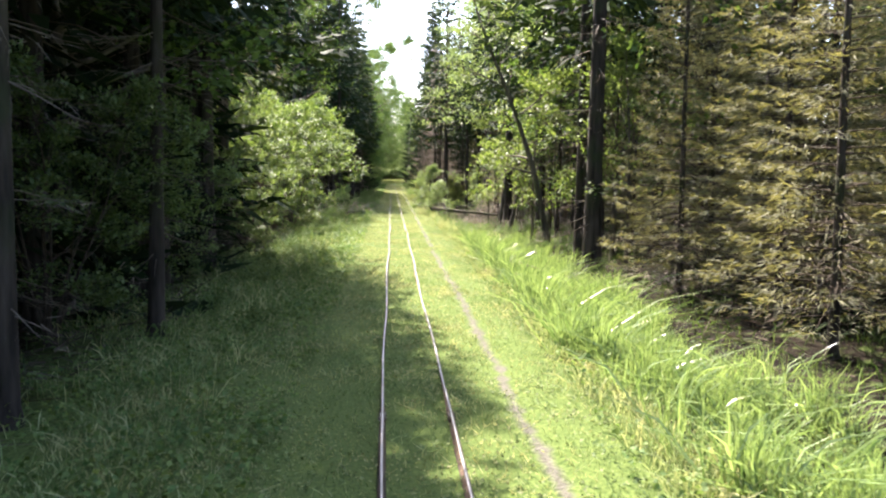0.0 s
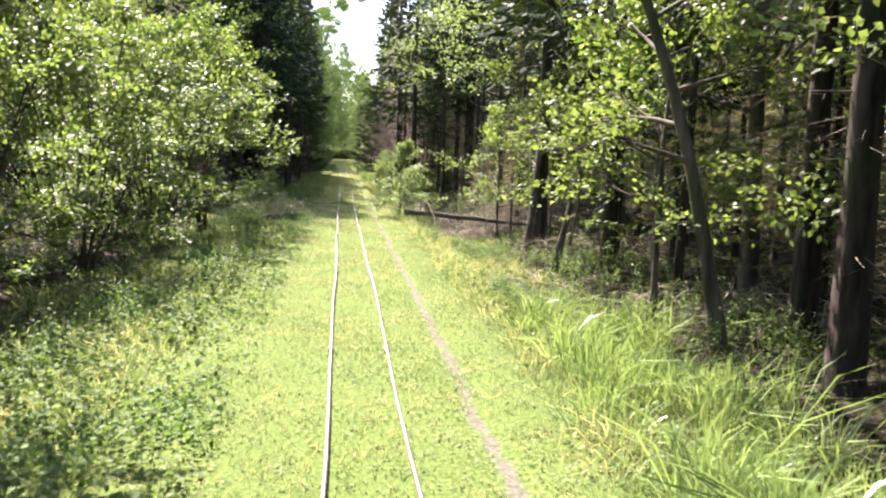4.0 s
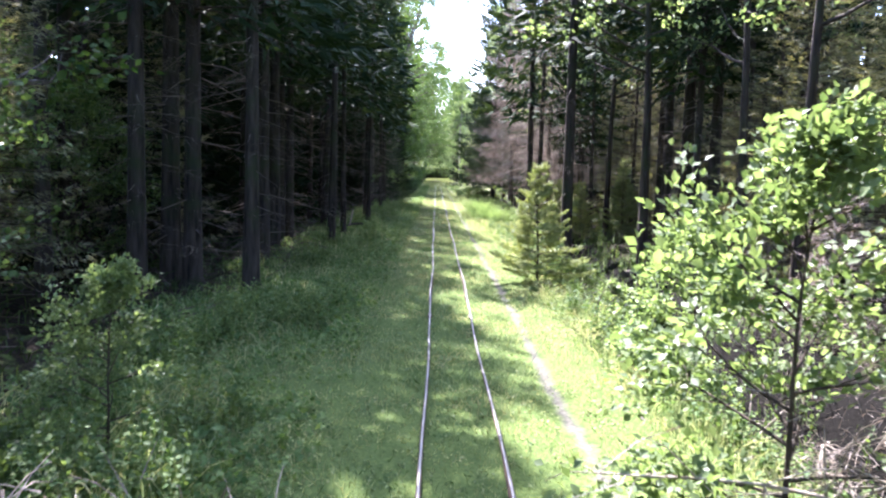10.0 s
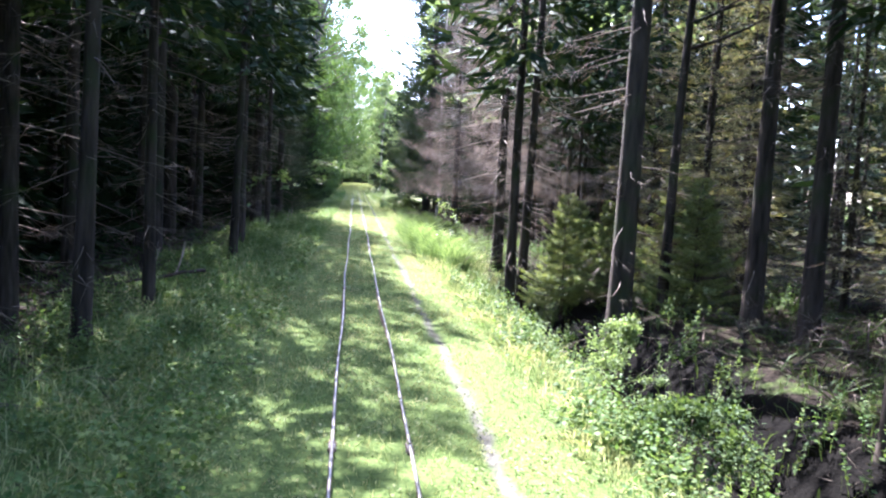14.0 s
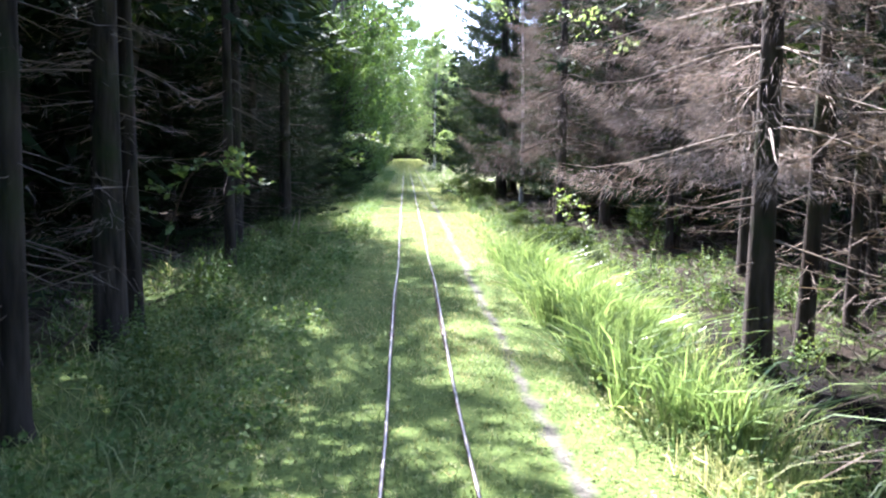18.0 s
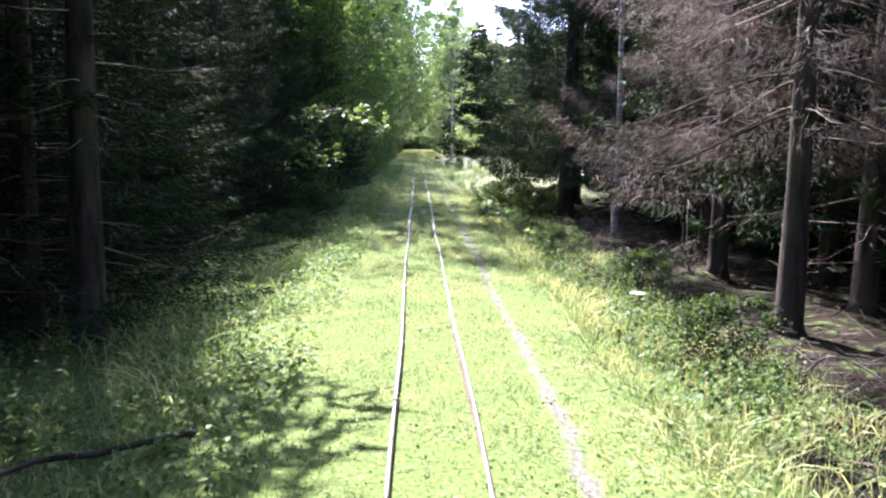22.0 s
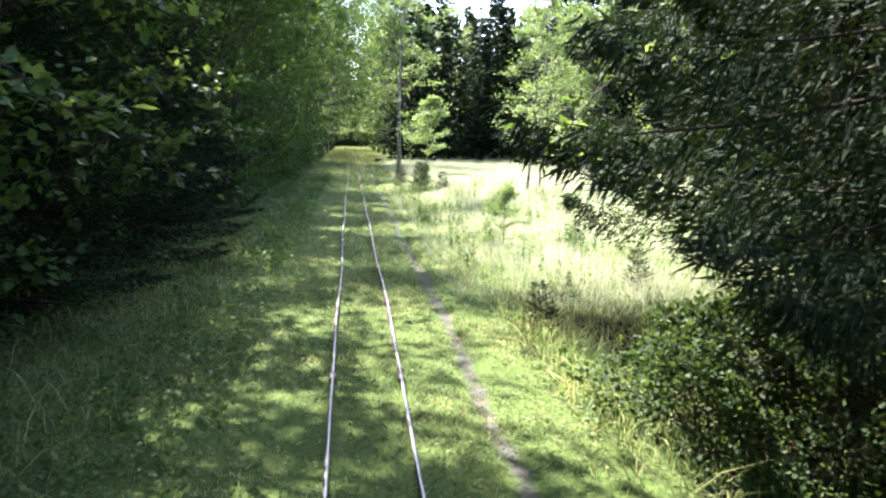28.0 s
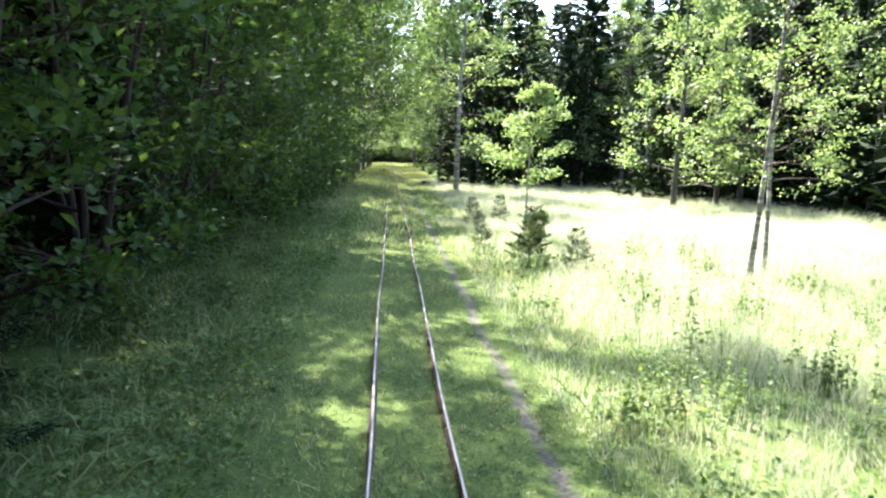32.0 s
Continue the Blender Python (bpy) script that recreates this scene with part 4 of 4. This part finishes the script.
# ---- grass and herbs ----
def blades(name, label, category, mat, x, y, height, width, lean=0.45, r=None, two=False):
    s = Soup()
    n = len(x)
    z = land(x, y)
    base = np.stack([x, y, z - 0.01], -1)
    a0 = r.uniform(0, 6.28, n)
    l = np.abs(r.normal(0, lean, n))
    d = np.stack([np.cos(a0) * l, np.sin(a0) * l, np.ones(n)], -1)
    h = height * r.uniform(0.55, 1.2, n)
    side = np.stack([np.cos(a0 + 1.57 * r.uniform(0.5, 1.5, n)), np.sin(a0), np.zeros(n)], -1)
    if not two:
        s.shards(base, base + d * h[:, None], width, side)
    else:
        p1 = base + d * (0.6 * h)[:, None]
        tip = p1 + (d * (1.0, 1.0, 0.0) * 1.6 + (0, 0, 0.45)) * (0.42 * h)[:, None]
        q = np.cross(d, side)
        q /= np.linalg.norm(q, axis=1, keepdims=True) + 1e-9
        q = q * (np.ones(n) * width).reshape(-1, 1) / 2
        v = np.stack([base - q * 0.7, base + q * 0.7, p1 + q, p1 - q, tip], 1)
        i = np.arange(n)[:, None] * 5
        s.add(v, tri=np.concatenate([i + [0, 1, 2], i + [0, 2, 3], i + [3, 2, 4]], 1))
    ob = new(name, s.mesh(name, mat))
    return tagged(ob, label, category, kind="stuff")


def clumped(n, x0, x1, y0, y1, r, clump=0.35):
    """Random spots, thinned by a slow wave so that the cover is uneven."""
    x, y = r.uniform(x0, x1, int(n * 1.6)), r.uniform(y0, y1, int(n * 1.6))
    f = 0.5 + 0.25 * np.sin(x * 2.1 + 1.7 * np.sin(y * 0.8)) + 0.25 * np.sin(y * 1.9 + 2 * np.sin(x * 1.3))
    keep = r.uniform(0, 1, len(x)) < (1 - clump) + clump * f
    return x[keep][:n], y[keep][:n]


def off_path(x, y):
    return (np.abs(x - 0.95) > 0.07 + 0.05 * np.sin(y * 2.3) + 0.04 * np.sin(y * 0.7)) & (np.abs(np.abs(x) - 0.293) > 0.03)


def sow():
    r = seed(50)
    x, y = clumped(240000, -3.0, 2.4, 9, 150, r, 0.6)
    k = off_path(x, y)
    x, y = x[k], y[k]
    hgt = 0.045 + 0.035 * np.sin(x * 1.3 + y * 0.7) ** 2 + 0.10 * smooth_step(np.abs(x + 0.2), 1.4, 2.8)
    blades("lawn_grass", "short mown green grass growing between and beside the rails", "grass", GRASS, x, y, hgt, 0.011, 0.9, r)
    x, y = clumped(60000, -3.4, 3.4, 150, 290, r)
    k = off_path(x, y)
    blades("lawn_grass", "green grass further along the line", "grass", GRASS, x[k], y[k], 0.14 + 0 * x[k], 0.035, 0.5, r)
    # long grass on both verges
    x, y = clumped(72000, 1.65, 4.1, 10, 127, r, 0.7)
    x2, y2 = clumped(24000, -4.6, -1.8, 10, 178, r, 0.9)
    x, y = np.concatenate([x, x2]), np.concatenate([y, y2])
    blades("long_grass", "long uneven grass on the verges of the bank", "grass", GRASS, x, y, 0.22 + 0.12 * np.sin(y * 0.6 + x) ** 2, 0.012, 0.6, r, True)
    # sedge clumps
    xs, ys = [], []
    for _ in range(560):
        cy = r.choice([r.uniform(10, 36), r.uniform(84, 95)], p=[0.6, 0.4])
        cx = r.uniform(1.6, 3.2) if cy > 50 else r.uniform(1.9, 4.2)
        n = r.integers(30, 60)
        xs.append(cx + r.normal(0, 0.09, n)), ys.append(cy + r.normal(0, 0.09, n))
    x, y = np.concatenate(xs), np.concatenate(ys)
    blades("sedge", "tall arching sedge with shining blades along the ditch", "sedge", REED, x, y, 0.68 + 0.25 * np.sin(y * 1.7 + x) , 0.017, 0.5, r, True)
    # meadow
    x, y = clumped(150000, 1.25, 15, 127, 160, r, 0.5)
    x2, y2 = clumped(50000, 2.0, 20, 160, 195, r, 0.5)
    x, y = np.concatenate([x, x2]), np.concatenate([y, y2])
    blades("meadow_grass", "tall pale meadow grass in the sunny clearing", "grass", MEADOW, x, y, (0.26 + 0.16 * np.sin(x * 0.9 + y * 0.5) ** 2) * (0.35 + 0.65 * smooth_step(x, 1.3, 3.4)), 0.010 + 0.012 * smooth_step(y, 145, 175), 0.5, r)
    x, y = clumped(9000, 1.3, 9, 127, 160, r, 1.0)
    blades("meadow_tufts", "darker green tufts among the pale meadow grass", "grass", WEED, x, y, 0.24 + 0.1 * np.sin(x + 2 * y) ** 2, 0.012, 0.5, r, True)
    # tall herbs: stems set with pointed leaves, in patches
    s = Soup()
    cx, cy = [], []
    for x0, x1, y0, y1, k in ((1.9, 3.3, 51, 80, 90), (2.2, 3.6, 100, 118, 40), (-3.6, -1.7, 49, 62, 60), (-3.8, -2.0, 66, 100, 70), (-3.2, -1.9, 20, 46, 50), (1.9, 3.3, 36, 50, 22), (3.5, 7.0, 40, 75, 50), (3.2, 6.5, 34, 50, 45), (4.0, 9.0, 62, 100, 60), (2.6, 3.6, 120, 123.5, 12), (3.5, 6.0, 76, 100, 40), (-3.4, -2.2, 140, 160, 26), (1.6, 6.5, 128, 150, 60)):
        for _ in range(k):
            n = r.integers(8, 22)
            a1, b1 = r.uniform(x0, x1), r.uniform(y0, y1)
            cx.append(a1 + r.normal(0, 0.16, n)), cy.append(b1 + r.normal(0, 0.16, n))
    x, y = np.concatenate(cx), np.concatenate(cy)
    n = len(x)
    h = r.uniform(0.25, 0.62, n)
    base = np.stack([x, y, land(x, y)], -1)
    lean = np.stack([r.normal(0, 0.12, n), r.normal(0, 0.12, n), np.ones(n)], -1)
    s.shards(base, base + lean * h[:, None], 0.012)
    k = 12
    t = np.tile(np.linspace(0.25, 1.0, k), (n, 1))
    p = (base[:, None] + lean[:, None] * (h[:, None] * t)[..., None]).reshape(-1, 3)
    a0 = (np.arange(k)[None] * 2.4 + r.uniform(0, 6.28, (n, 1))).ravel()
    s.leaves(p, np.stack([np.cos(a0), np.sin(a0), 0.15 + 0 * a0], -1), 0.075 * (1.15 - 0.6 * t.ravel()), 0.75)
    tagged(new("tall_herbs", s.mesh("tall_herbs", WEED)), "patches of tall nettles and herbs on the verges", "herbs", kind="stuff")
    # low growth and fallen twigs under the trees
    x, y = clumped(28000, 3.4, 12, 8, 98, r, 0.95)
    x2, y2 = clumped(18000, -11, -4.2, 8, 150, r, 0.95)
    x, y = np.concatenate([x, x2]), np.concatenate([y, y2])
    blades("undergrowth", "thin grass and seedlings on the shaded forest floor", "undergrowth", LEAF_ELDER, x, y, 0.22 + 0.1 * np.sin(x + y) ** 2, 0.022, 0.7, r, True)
    s = Soup()
    n = 26000
    x = np.concatenate([3.2 + 10 * r.uniform(0, 1, n // 2) ** 1.4, -3.6 - 8 * r.uniform(0, 1, n // 2) ** 1.3])
    y = r.uniform(8, 126, n)
    a0, l = r.uniform(0, 6.28, n), r.uniform(0.2, 1.1, n) ** 1.5
    dry = ~((x > 2.8) & (x < 5.6) & (y > 48) & (y < 90))
    x, y, a0, l = x[dry], y[dry], a0[dry], l[dry]
    n = len(x)
    base = np.stack([x, y, land(x, y) + r.uniform(-0.01, 0.12, n)], -1)
    s.shards(base, base + np.stack([np.cos(a0) * l, np.sin(a0) * l, r.normal(0.05, 0.22, n) * l], -1), 0.014 + 0.012 * r.uniform(0, 1, n))
    tagged(new("forest_litter", s.mesh("forest_litter", LITTER)), "fallen dry twigs scattered over the forest floor", "twigs", kind="stuff")
    # broad-leaved weeds
    s = Soup()
    x, y = clumped(34000, -4.6, -1.1, 10, 160, r, 0.9)
    x2, y2 = clumped(4500, 1.5, 4.2, 10, 127, r, 0.95)
    x3, y3 = clumped(26000, -1.9, 1.9, 9, 140, r, 0.8)
    k = off_path(x3, y3)
    x3, y3 = x3[k], y3[k]
    clover = Soup()
    for x, y, top, size, sp in ((x, y, 0.2, 0.06, s), (x2, y2, 0.34, 0.055, s), (x3, y3, 0.05, 0.03, clover)):
        n = len(x)
        t = r.uniform(0.15, 1, (n, 5)) * (top * r.uniform(0.4, 1.2, (n, 1)))
        p = np.stack([np.repeat(x[:, None], 5, 1) + r.normal(0, 0.05, (n, 5)), np.repeat(y[:, None], 5, 1) + r.normal(0, 0.05, (n, 5)), land(x, y)[:, None] + t], -1).reshape(-1, 3)
        a0 = r.uniform(0, 6.28, len(p))
        sp.leaves(p, np.stack([np.cos(a0), np.sin(a0), 0.1 + 0 * a0], -1), size, 0.7)
    tagged(new("weeds", s.mesh("weeds", WEED)), "leafy green weeds and nettles among the grass", "weeds", kind="stuff")
    tagged(new("clover", clover.mesh("clover", GRASS)), "low clover leaves in the mown turf between the rails", "clover", kind="stuff")


sow()


# ---- fallen wood, ferns and other small things ----
def curve_points(pts, n=14):
    """A smooth line through a few points."""
    pts = np.asarray(pts, float)
    t = np.linspace(0, len(pts) - 1, n)
    out = []
    for q in t:
        i = min(int(q), len(pts) - 2)
        u = q - i
        p0, p1, p2, p3 = (pts[min(max(i + k, 0), len(pts) - 1)] for k in (-1, 0, 1, 2))
        out.append(0.5 * (2 * p1 + (p2 - p0) * u + (2 * p0 - 5 * p1 + 4 * p2 - p3) * u ** 2 + (3 * p1 - p0 - 3 * p2 + p3) * u ** 3))
    return np.array(out)


def fallen_log(label, ends, radius, stubs, r, mat):
    log = root("fallen_log", label, "log")
    body = Soup()
    line = curve_points(ends, 16)
    line[1:-1] += r.normal(0, 0.012, (14, 3))
    body.tube(line, radius * np.linspace(1.0, 0.6, 16) * r.uniform(0.93, 1.07, 16), 12)
    part("trunk", body, mat, log, smooth=True)
    for _ in range(stubs):
        i = r.integers(2, 14)
        a0 = r.uniform(0, 6.28)
        w = np.array([0.3 * math.cos(a0), math.cos(a0), abs(math.sin(a0)) + 0.1])
        s = Soup()
        p = line[i]
        s.tube(curve_points([p, p + w * 0.25, p + w * 0.5 + (0, 0, 0.1)], 6), 0.022 * np.linspace(1, 0.3, 6), 6)
        part("branch_stub", s, DEADWOOD, log)
    return log


r_log = seed(60)
fallen_log("long barkless fallen spruce log lying across the ditch", [(1.75, 50.3, 0.36), (3.2, 50.9, 0.22), (8.0, 51.6, -0.2)], 0.095, 12, r_log, LOG)
fallen_log("short mossy log lying in the weeds", [(-1.55, 50.5, 0.12), (-2.2, 50.4, 0.08), (-3.1, 50.6, -0.02)], 0.13, 3, r_log, LOG)
fallen_log("rotten fallen trunk on the forest floor", [(4.4, 68.9, -0.3), (6.5, 70.2, -0.15), (9.0, 72.0, -0.2)], 0.1, 5, r_log, LOG)
fallen_log("thin fallen pole half hidden in the weeds", [(-2.9, 79.2, 0.12), (-3.6, 78.2, 0.08), (-5.0, 76.8, -0.1)], 0.035, 3, r_log, BARK)
fallen_log("dark fallen pole in shaded grass", [(-1.6, 99.2, 0.06), (-2.5, 98.6, 0.04), (-3.6, 97.6, -0.05)], 0.025, 2, r_log, BARK)
fallen_log("dry fallen trunk among dead twigs", [(5.2, 111.0, -0.2), (7.0, 113.5, -0.1), (9.5, 115.0, -0.2)], 0.11, 8, r_log, LOG)


def brush_pile(label, x0, y0, count, spread, top, r, group=""):
    """Arching dead branches heaped beside the line, each with its own side twigs."""
    pile = root("brush_pile", label, "brush pile")
    for _ in range(count):
        a0 = r.uniform(0, 6.28)
        l = r.uniform(0.8, 2.0)
        sx, sy = x0 + r.normal(0, spread), y0 + r.normal(0, spread * 0.7)
        ex, ey = sx + math.cos(a0) * l, sy + math.sin(a0) * l * 0.7
        h = top * r.uniform(0.25, 1.0)
        line = curve_points([(sx, sy, float(land(sx, sy)) - 0.02), (sx * 0.7 + ex * 0.3, sy * 0.7 + ey * 0.3, float(land(sx, sy)) + h), (ex, ey, float(land(ex, ey)) + h * r.uniform(0.0, 0.8))], 10)
        s = Soup()
        s.tube(line, r.uniform(0.011, 0.024) * np.linspace(1, 0.25, 10), 6)
        for i in range(2, 10):
            for _k in range(3):
                w = r.normal(0, 1, 3) * (1, 1, 0.6)
                w *= r.uniform(0.15, 0.5) / np.linalg.norm(w)
                s.tube([line[i], line[i] + w * 0.6, line[i] + w + (0, 0, -0.06)], [0.005, 0.004, 0.002], 3)
        # past y = 60 darker wood is used, the spruces' shade in its colour
        part("dead_branch", s, DEADWOOD if y0 < 60 else LOG, pile, kind="stuff")
    s = Soup()
    n = count * 60
    p = np.stack([x0 + r.normal(0, spread * 1.2, n), y0 + r.normal(0, spread * 0.9, n), np.zeros(n)], -1)
    p[:, 2] = land(p[:, 0], p[:, 1]) + r.uniform(0, 1, n) ** 2 * top * 0.8
    s.shards(p, p + r.normal(0, 0.2, (n, 3)) * (1, 1, 0.6), 0.009)
    # fine twigs get the same shade-darkened colour past y = 60
    part("fine_twig_tangle", s, DEAD_TWIG if y0 < 60 else LITTER, pile, kind="stuff")
    return pile


r_pile = seed(61)
brush_pile("heap of arching bare dead branches behind a log", 4.2, 52.2, 40, 0.95, 1.45, r_pile)
brush_pile("tangle of dead brown branches on the forest floor", 6.6, 53.6, 30, 1.3, 1.1, r_pile)
brush_pile("dead branches strewn along the ditch", 5.0, 62.0, 22, 1.5, 0.6, r_pile)
brush_pile("broken dry branches between young trees", 5.6, 37.6, 18, 1.3, 0.5, r_pile)
brush_pile("grey dead branches on the dark forest floor", 7.0, 70.0, 22, 1.6, 0.6, r_pile)
brush_pile("dead twigs below a dead spruce", 6.4, 101.5, 20, 1.6, 0.5, r_pile)
brush_pile("low heap of dead twigs in the ditch", 4.1, 57.6, 14, 0.9, 0.55, r_pile)
brush_pile("dead branches fallen round a dead spruce", 4.6, 110.6, 18, 1.1, 0.55, r_pile)
brush_pile("broken twigs lying beside the grass", 3.3, 114.6, 12, 0.5, 0.25, r_pile)
brush_pile("brown broken branches under the spruces", 6.2, 116.5, 18, 1.5, 0.45, r_pile)
brush_pile("dead twigs standing in the weeds", -2.2, 51.9, 9, 0.45, 0.75, r_pile)
brush_pile("fallen dead branches between the trunks", 7.6, 75.2, 18, 1.6, 0.6, r_pile)
brush_pile("pale dead branches at the ditch edge", 5.6, 86.2, 12, 1.0, 0.4, r_pile)
brush_pile("dry branches lying between the trees", 6.4, 45.6, 16, 1.3, 0.55, r_pile)
brush_pile("dry fallen branches below sparse spruces", 6.0, 26.4, 18, 1.5, 0.6, r_pile)
brush_pile("dead twigs under the dark trees", -5.6, 70.0, 14, 1.4, 0.5, r_pile)


def hanging_branch(label, pts, radius, r, mat, leaf=None, size=0.09, per=7):
    b = root("fallen_branch", label, "branch")
    s = Soup()
    line = curve_points(pts, 14)
    s.tube(line, radius * np.linspace(1, 0.3, 14), 7)
    part("stem", s, mat, b, smooth=True)
    lf = Soup()
    for i in range(2, 14):
        for _ in range(2):
            w = r.normal(0, 1, 3) * (1, 1, 0.45)
            w *= r.uniform(0.2, 0.5) / np.linalg.norm(w)
            q = Soup()
            q.tube([line[i], line[i] + w * 0.6, line[i] + w], [radius * 0.35, radius * 0.2, 0.002], 4)
            part("side_twig", q, mat, b)
            if leaf:
                t = r.uniform(0.3, 1.05, per)[:, None]
                lf.leaves(line[i] + w * t, np.tile(w / np.linalg.norm(w), (per, 1)), size, 0.7)
    if leaf:
        part("leaf_cover", lf, leaf, b, kind="stuff")
    return b


hanging_branch("crooked bare dead branch reaching over the grass", [(2.5, 50.4, 0.35), (2.25, 49.3, 0.75), (2.3, 47.6, 0.5), (2.16, 45.9, 0.3)], 0.024, r_log, BARK)
hanging_branch("fallen leafy branch, pale leaves wilting on grass", [(1.85, 117.8, 0.2), (1.6, 115.6, 0.36), (1.95, 113.4, 0.34), (2.5, 112.2, -0.1)], 0.024, r_log, TWIG, LEAF_BIRCH, 0.16, 12)
hanging_branch("leafy twig hanging low before the dark trees", [(-3.6, 90.2, 0.6), (-3.1, 89.8, 1.7), (-2.5, 89.3, 1.9), (-2.1, 88.9, 1.6)], 0.018, r_log, TWIG, LEAF, 0.11, 10)
hanging_branch("hazel branch with broad leaves overhanging the line", [(-3.6, 113.9, 0.8), (-2.8, 113.7, 2.3), (-1.9, 113.4, 2.7), (-1.3, 113.2, 2.4)], 0.022, r_log, TWIG, LEAF, 0.12, 9)
hanging_branch("hazel branch with broad leaves overhanging the grass", [(-3.8, 119.8, 0.6), (-3.0, 119.4, 2.2), (-2.1, 119.0, 2.9), (-1.6, 118.8, 2.6)], 0.022, r_log, TWIG, LEAF, 0.12, 9)
for y0, z0, x0 in ((116.6, 2.5, -1.9), (121.6, 2.2, -1.8), (123.6, 3.0, -1.6), (125.4, 1.7, -2.0), (128.2, 2.6, -1.9), (131.0, 2.0, -2.0)):
    hanging_branch("hazel branch with broad pale green leaves overhanging the grass", [(-4.0, y0 + 0.6, z0 - 1.4), (-3.1, y0 + 0.3, z0), (-2.4, y0, z0 + 0.3), (x0, y0 - 0.2, z0)], 0.02, r_log, TWIG, LEAF, 0.12, 9)
hanging_branch("oak branch with bright leaves reaching towards the line", [(4.9, 43.0, 0.2), (4.9, 42.4, 1.9), (4.0, 41.6, 2.7), (3.3, 41.0, 2.6)], 0.03, r_log, BARK_OAK, LEAF_OAK, 0.12, 9)
hanging_branch("oak branch with bright leaves hanging beside a spruce", [(5.2, 126.6, 0.0), (4.2, 126.0, 2.7), (2.7, 125.1, 2.85), (1.75, 124.7, 1.8)], 0.022, r_log, BARK_OAK, LEAF_OAK, 0.13, 7)
hanging_branch("low hazel branch with broad leaves before dark spruces", [(-3.8, 113.8, 0.4), (-3.0, 113.3, 1.6), (-2.4, 113.0, 1.75), (-2.0, 112.8, 1.5)], 0.018, r_log, TWIG, LEAF, 0.13, 11)
hanging_branch("long hazel branch with broad leaves reaching over the grass", [(-3.8, 113.2, 0.6), (-2.7, 112.8, 2.5), (-1.6, 112.5, 2.6), (-0.8, 112.3, 2.25)], 0.02, r_log, TWIG, LEAF, 0.13, 11)
hanging_branch("low oak shoot with bright leaves", [(5.4, 40.6, -0.3), (5.0, 40.0, 0.8), (4.4, 39.6, 1.0)], 0.015, r_log, BARK_OAK, LEAF_OAK, 0.11, 8)
hanging_branch("yellow-green leafy shoot above the ditch", [(3.9, 96.6, 0.1), (3.5, 96.2, 0.8), (2.9, 95.8, 1.15)], 0.012, r_log, TWIG, LEAF_OAK, 0.09, 8)


def small_stump(label, x, y, h, rad, r):
    st = root("tree_stump", label, "stump")
    s, c = Soup(), Soup()
    z = float(land(x, y))
    s.tube([(x, y, z - 0.15), (x, y, z + 0.05), (x, y, z + h)], [rad * 1.4, rad * 1.1, rad * 0.95], 12)
    part("bark", s, LOG, st, smooth=True)
    c.tube([(x, y, z + h - 0.01), (x, y, z + h + 0.012)], [rad * 0.9, rad * 0.86], 12)
    part("cut_face", c, DEADWOOD, st)


small_stump("old mossy stump beside the grass", 3.25, 106.3, 0.32, 0.15, r_log)
small_stump("low rotten stump in the ditch", 5.0, 95.3, 0.5, 0.05, r_log)
small_stump("thin broken stem standing among branches", 5.49, 45.9, 1.5, 0.03, r_log)


def make_fern(r):
    fern = root("fern", "green fern with spreading feathered fronds", "fern")
    for k in range(9):
        a0 = k * 0.7 + r.uniform(-0.2, 0.2)
        d = np.array([math.cos(a0), math.sin(a0), 0])
        t = np.linspace(0, 1, 12)
        line = np.outer(t * 0.55, d) + np.outer(0.42 * t - 0.34 * t ** 2.3, (0, 0, 1))
        s = Soup()
        s.tube(line, 0.004 * (1.1 - t), 3)
        side = np.array([-d[1], d[0], 0])
        for i in range(2, 12):
            ln = 0.13 * math.sin(math.pi * (0.15 + 0.8 * t[i])) + 0.015
            for q in (-1, 1):
                base = line[i][None]
                s.shards(base, base + (side * q * ln + d * 0.04 + np.array([0, 0, -0.02]))[None], np.array([0.035]), np.array([[0.1, 0, 1.0]]))
        part("frond", s, WEED, fern)
    return fern


plant(make_fern(seed(63)), [(-1.5, 40.4, 0, 0.9), (-2.3, 138.2, 40, 1.1), (-2.7, 136.6, 90, 1.1), (-2.1, 140.2, 200, 0.9), (-2.9, 139.6, 20, 1.1), (-2.5, 133.6, 70, 1.0), (3.2, 70.6, 60, 1.0), (4.1, 66.0, 150, 1.0), (-1.9, 87.6, 10, 0.8), (2.5, 52.9, 100, 0.8),
                            (-2.6, 144.0, 33, 1.0), (-2.4, 148.5, 99, 0.9), (3.5, 72.4, 10, 1.0), (-3.1, 142.0, 0, 1.1), (2.3, 61.8, 45, 0.7), (-2.9, 29.5, 45, 0.9), (3.6, 68.0, 20, 0.9), (-1.6, 104.0, 45, 0.55), (-3.0, 131.0, 110, 1.0)], "ferns")
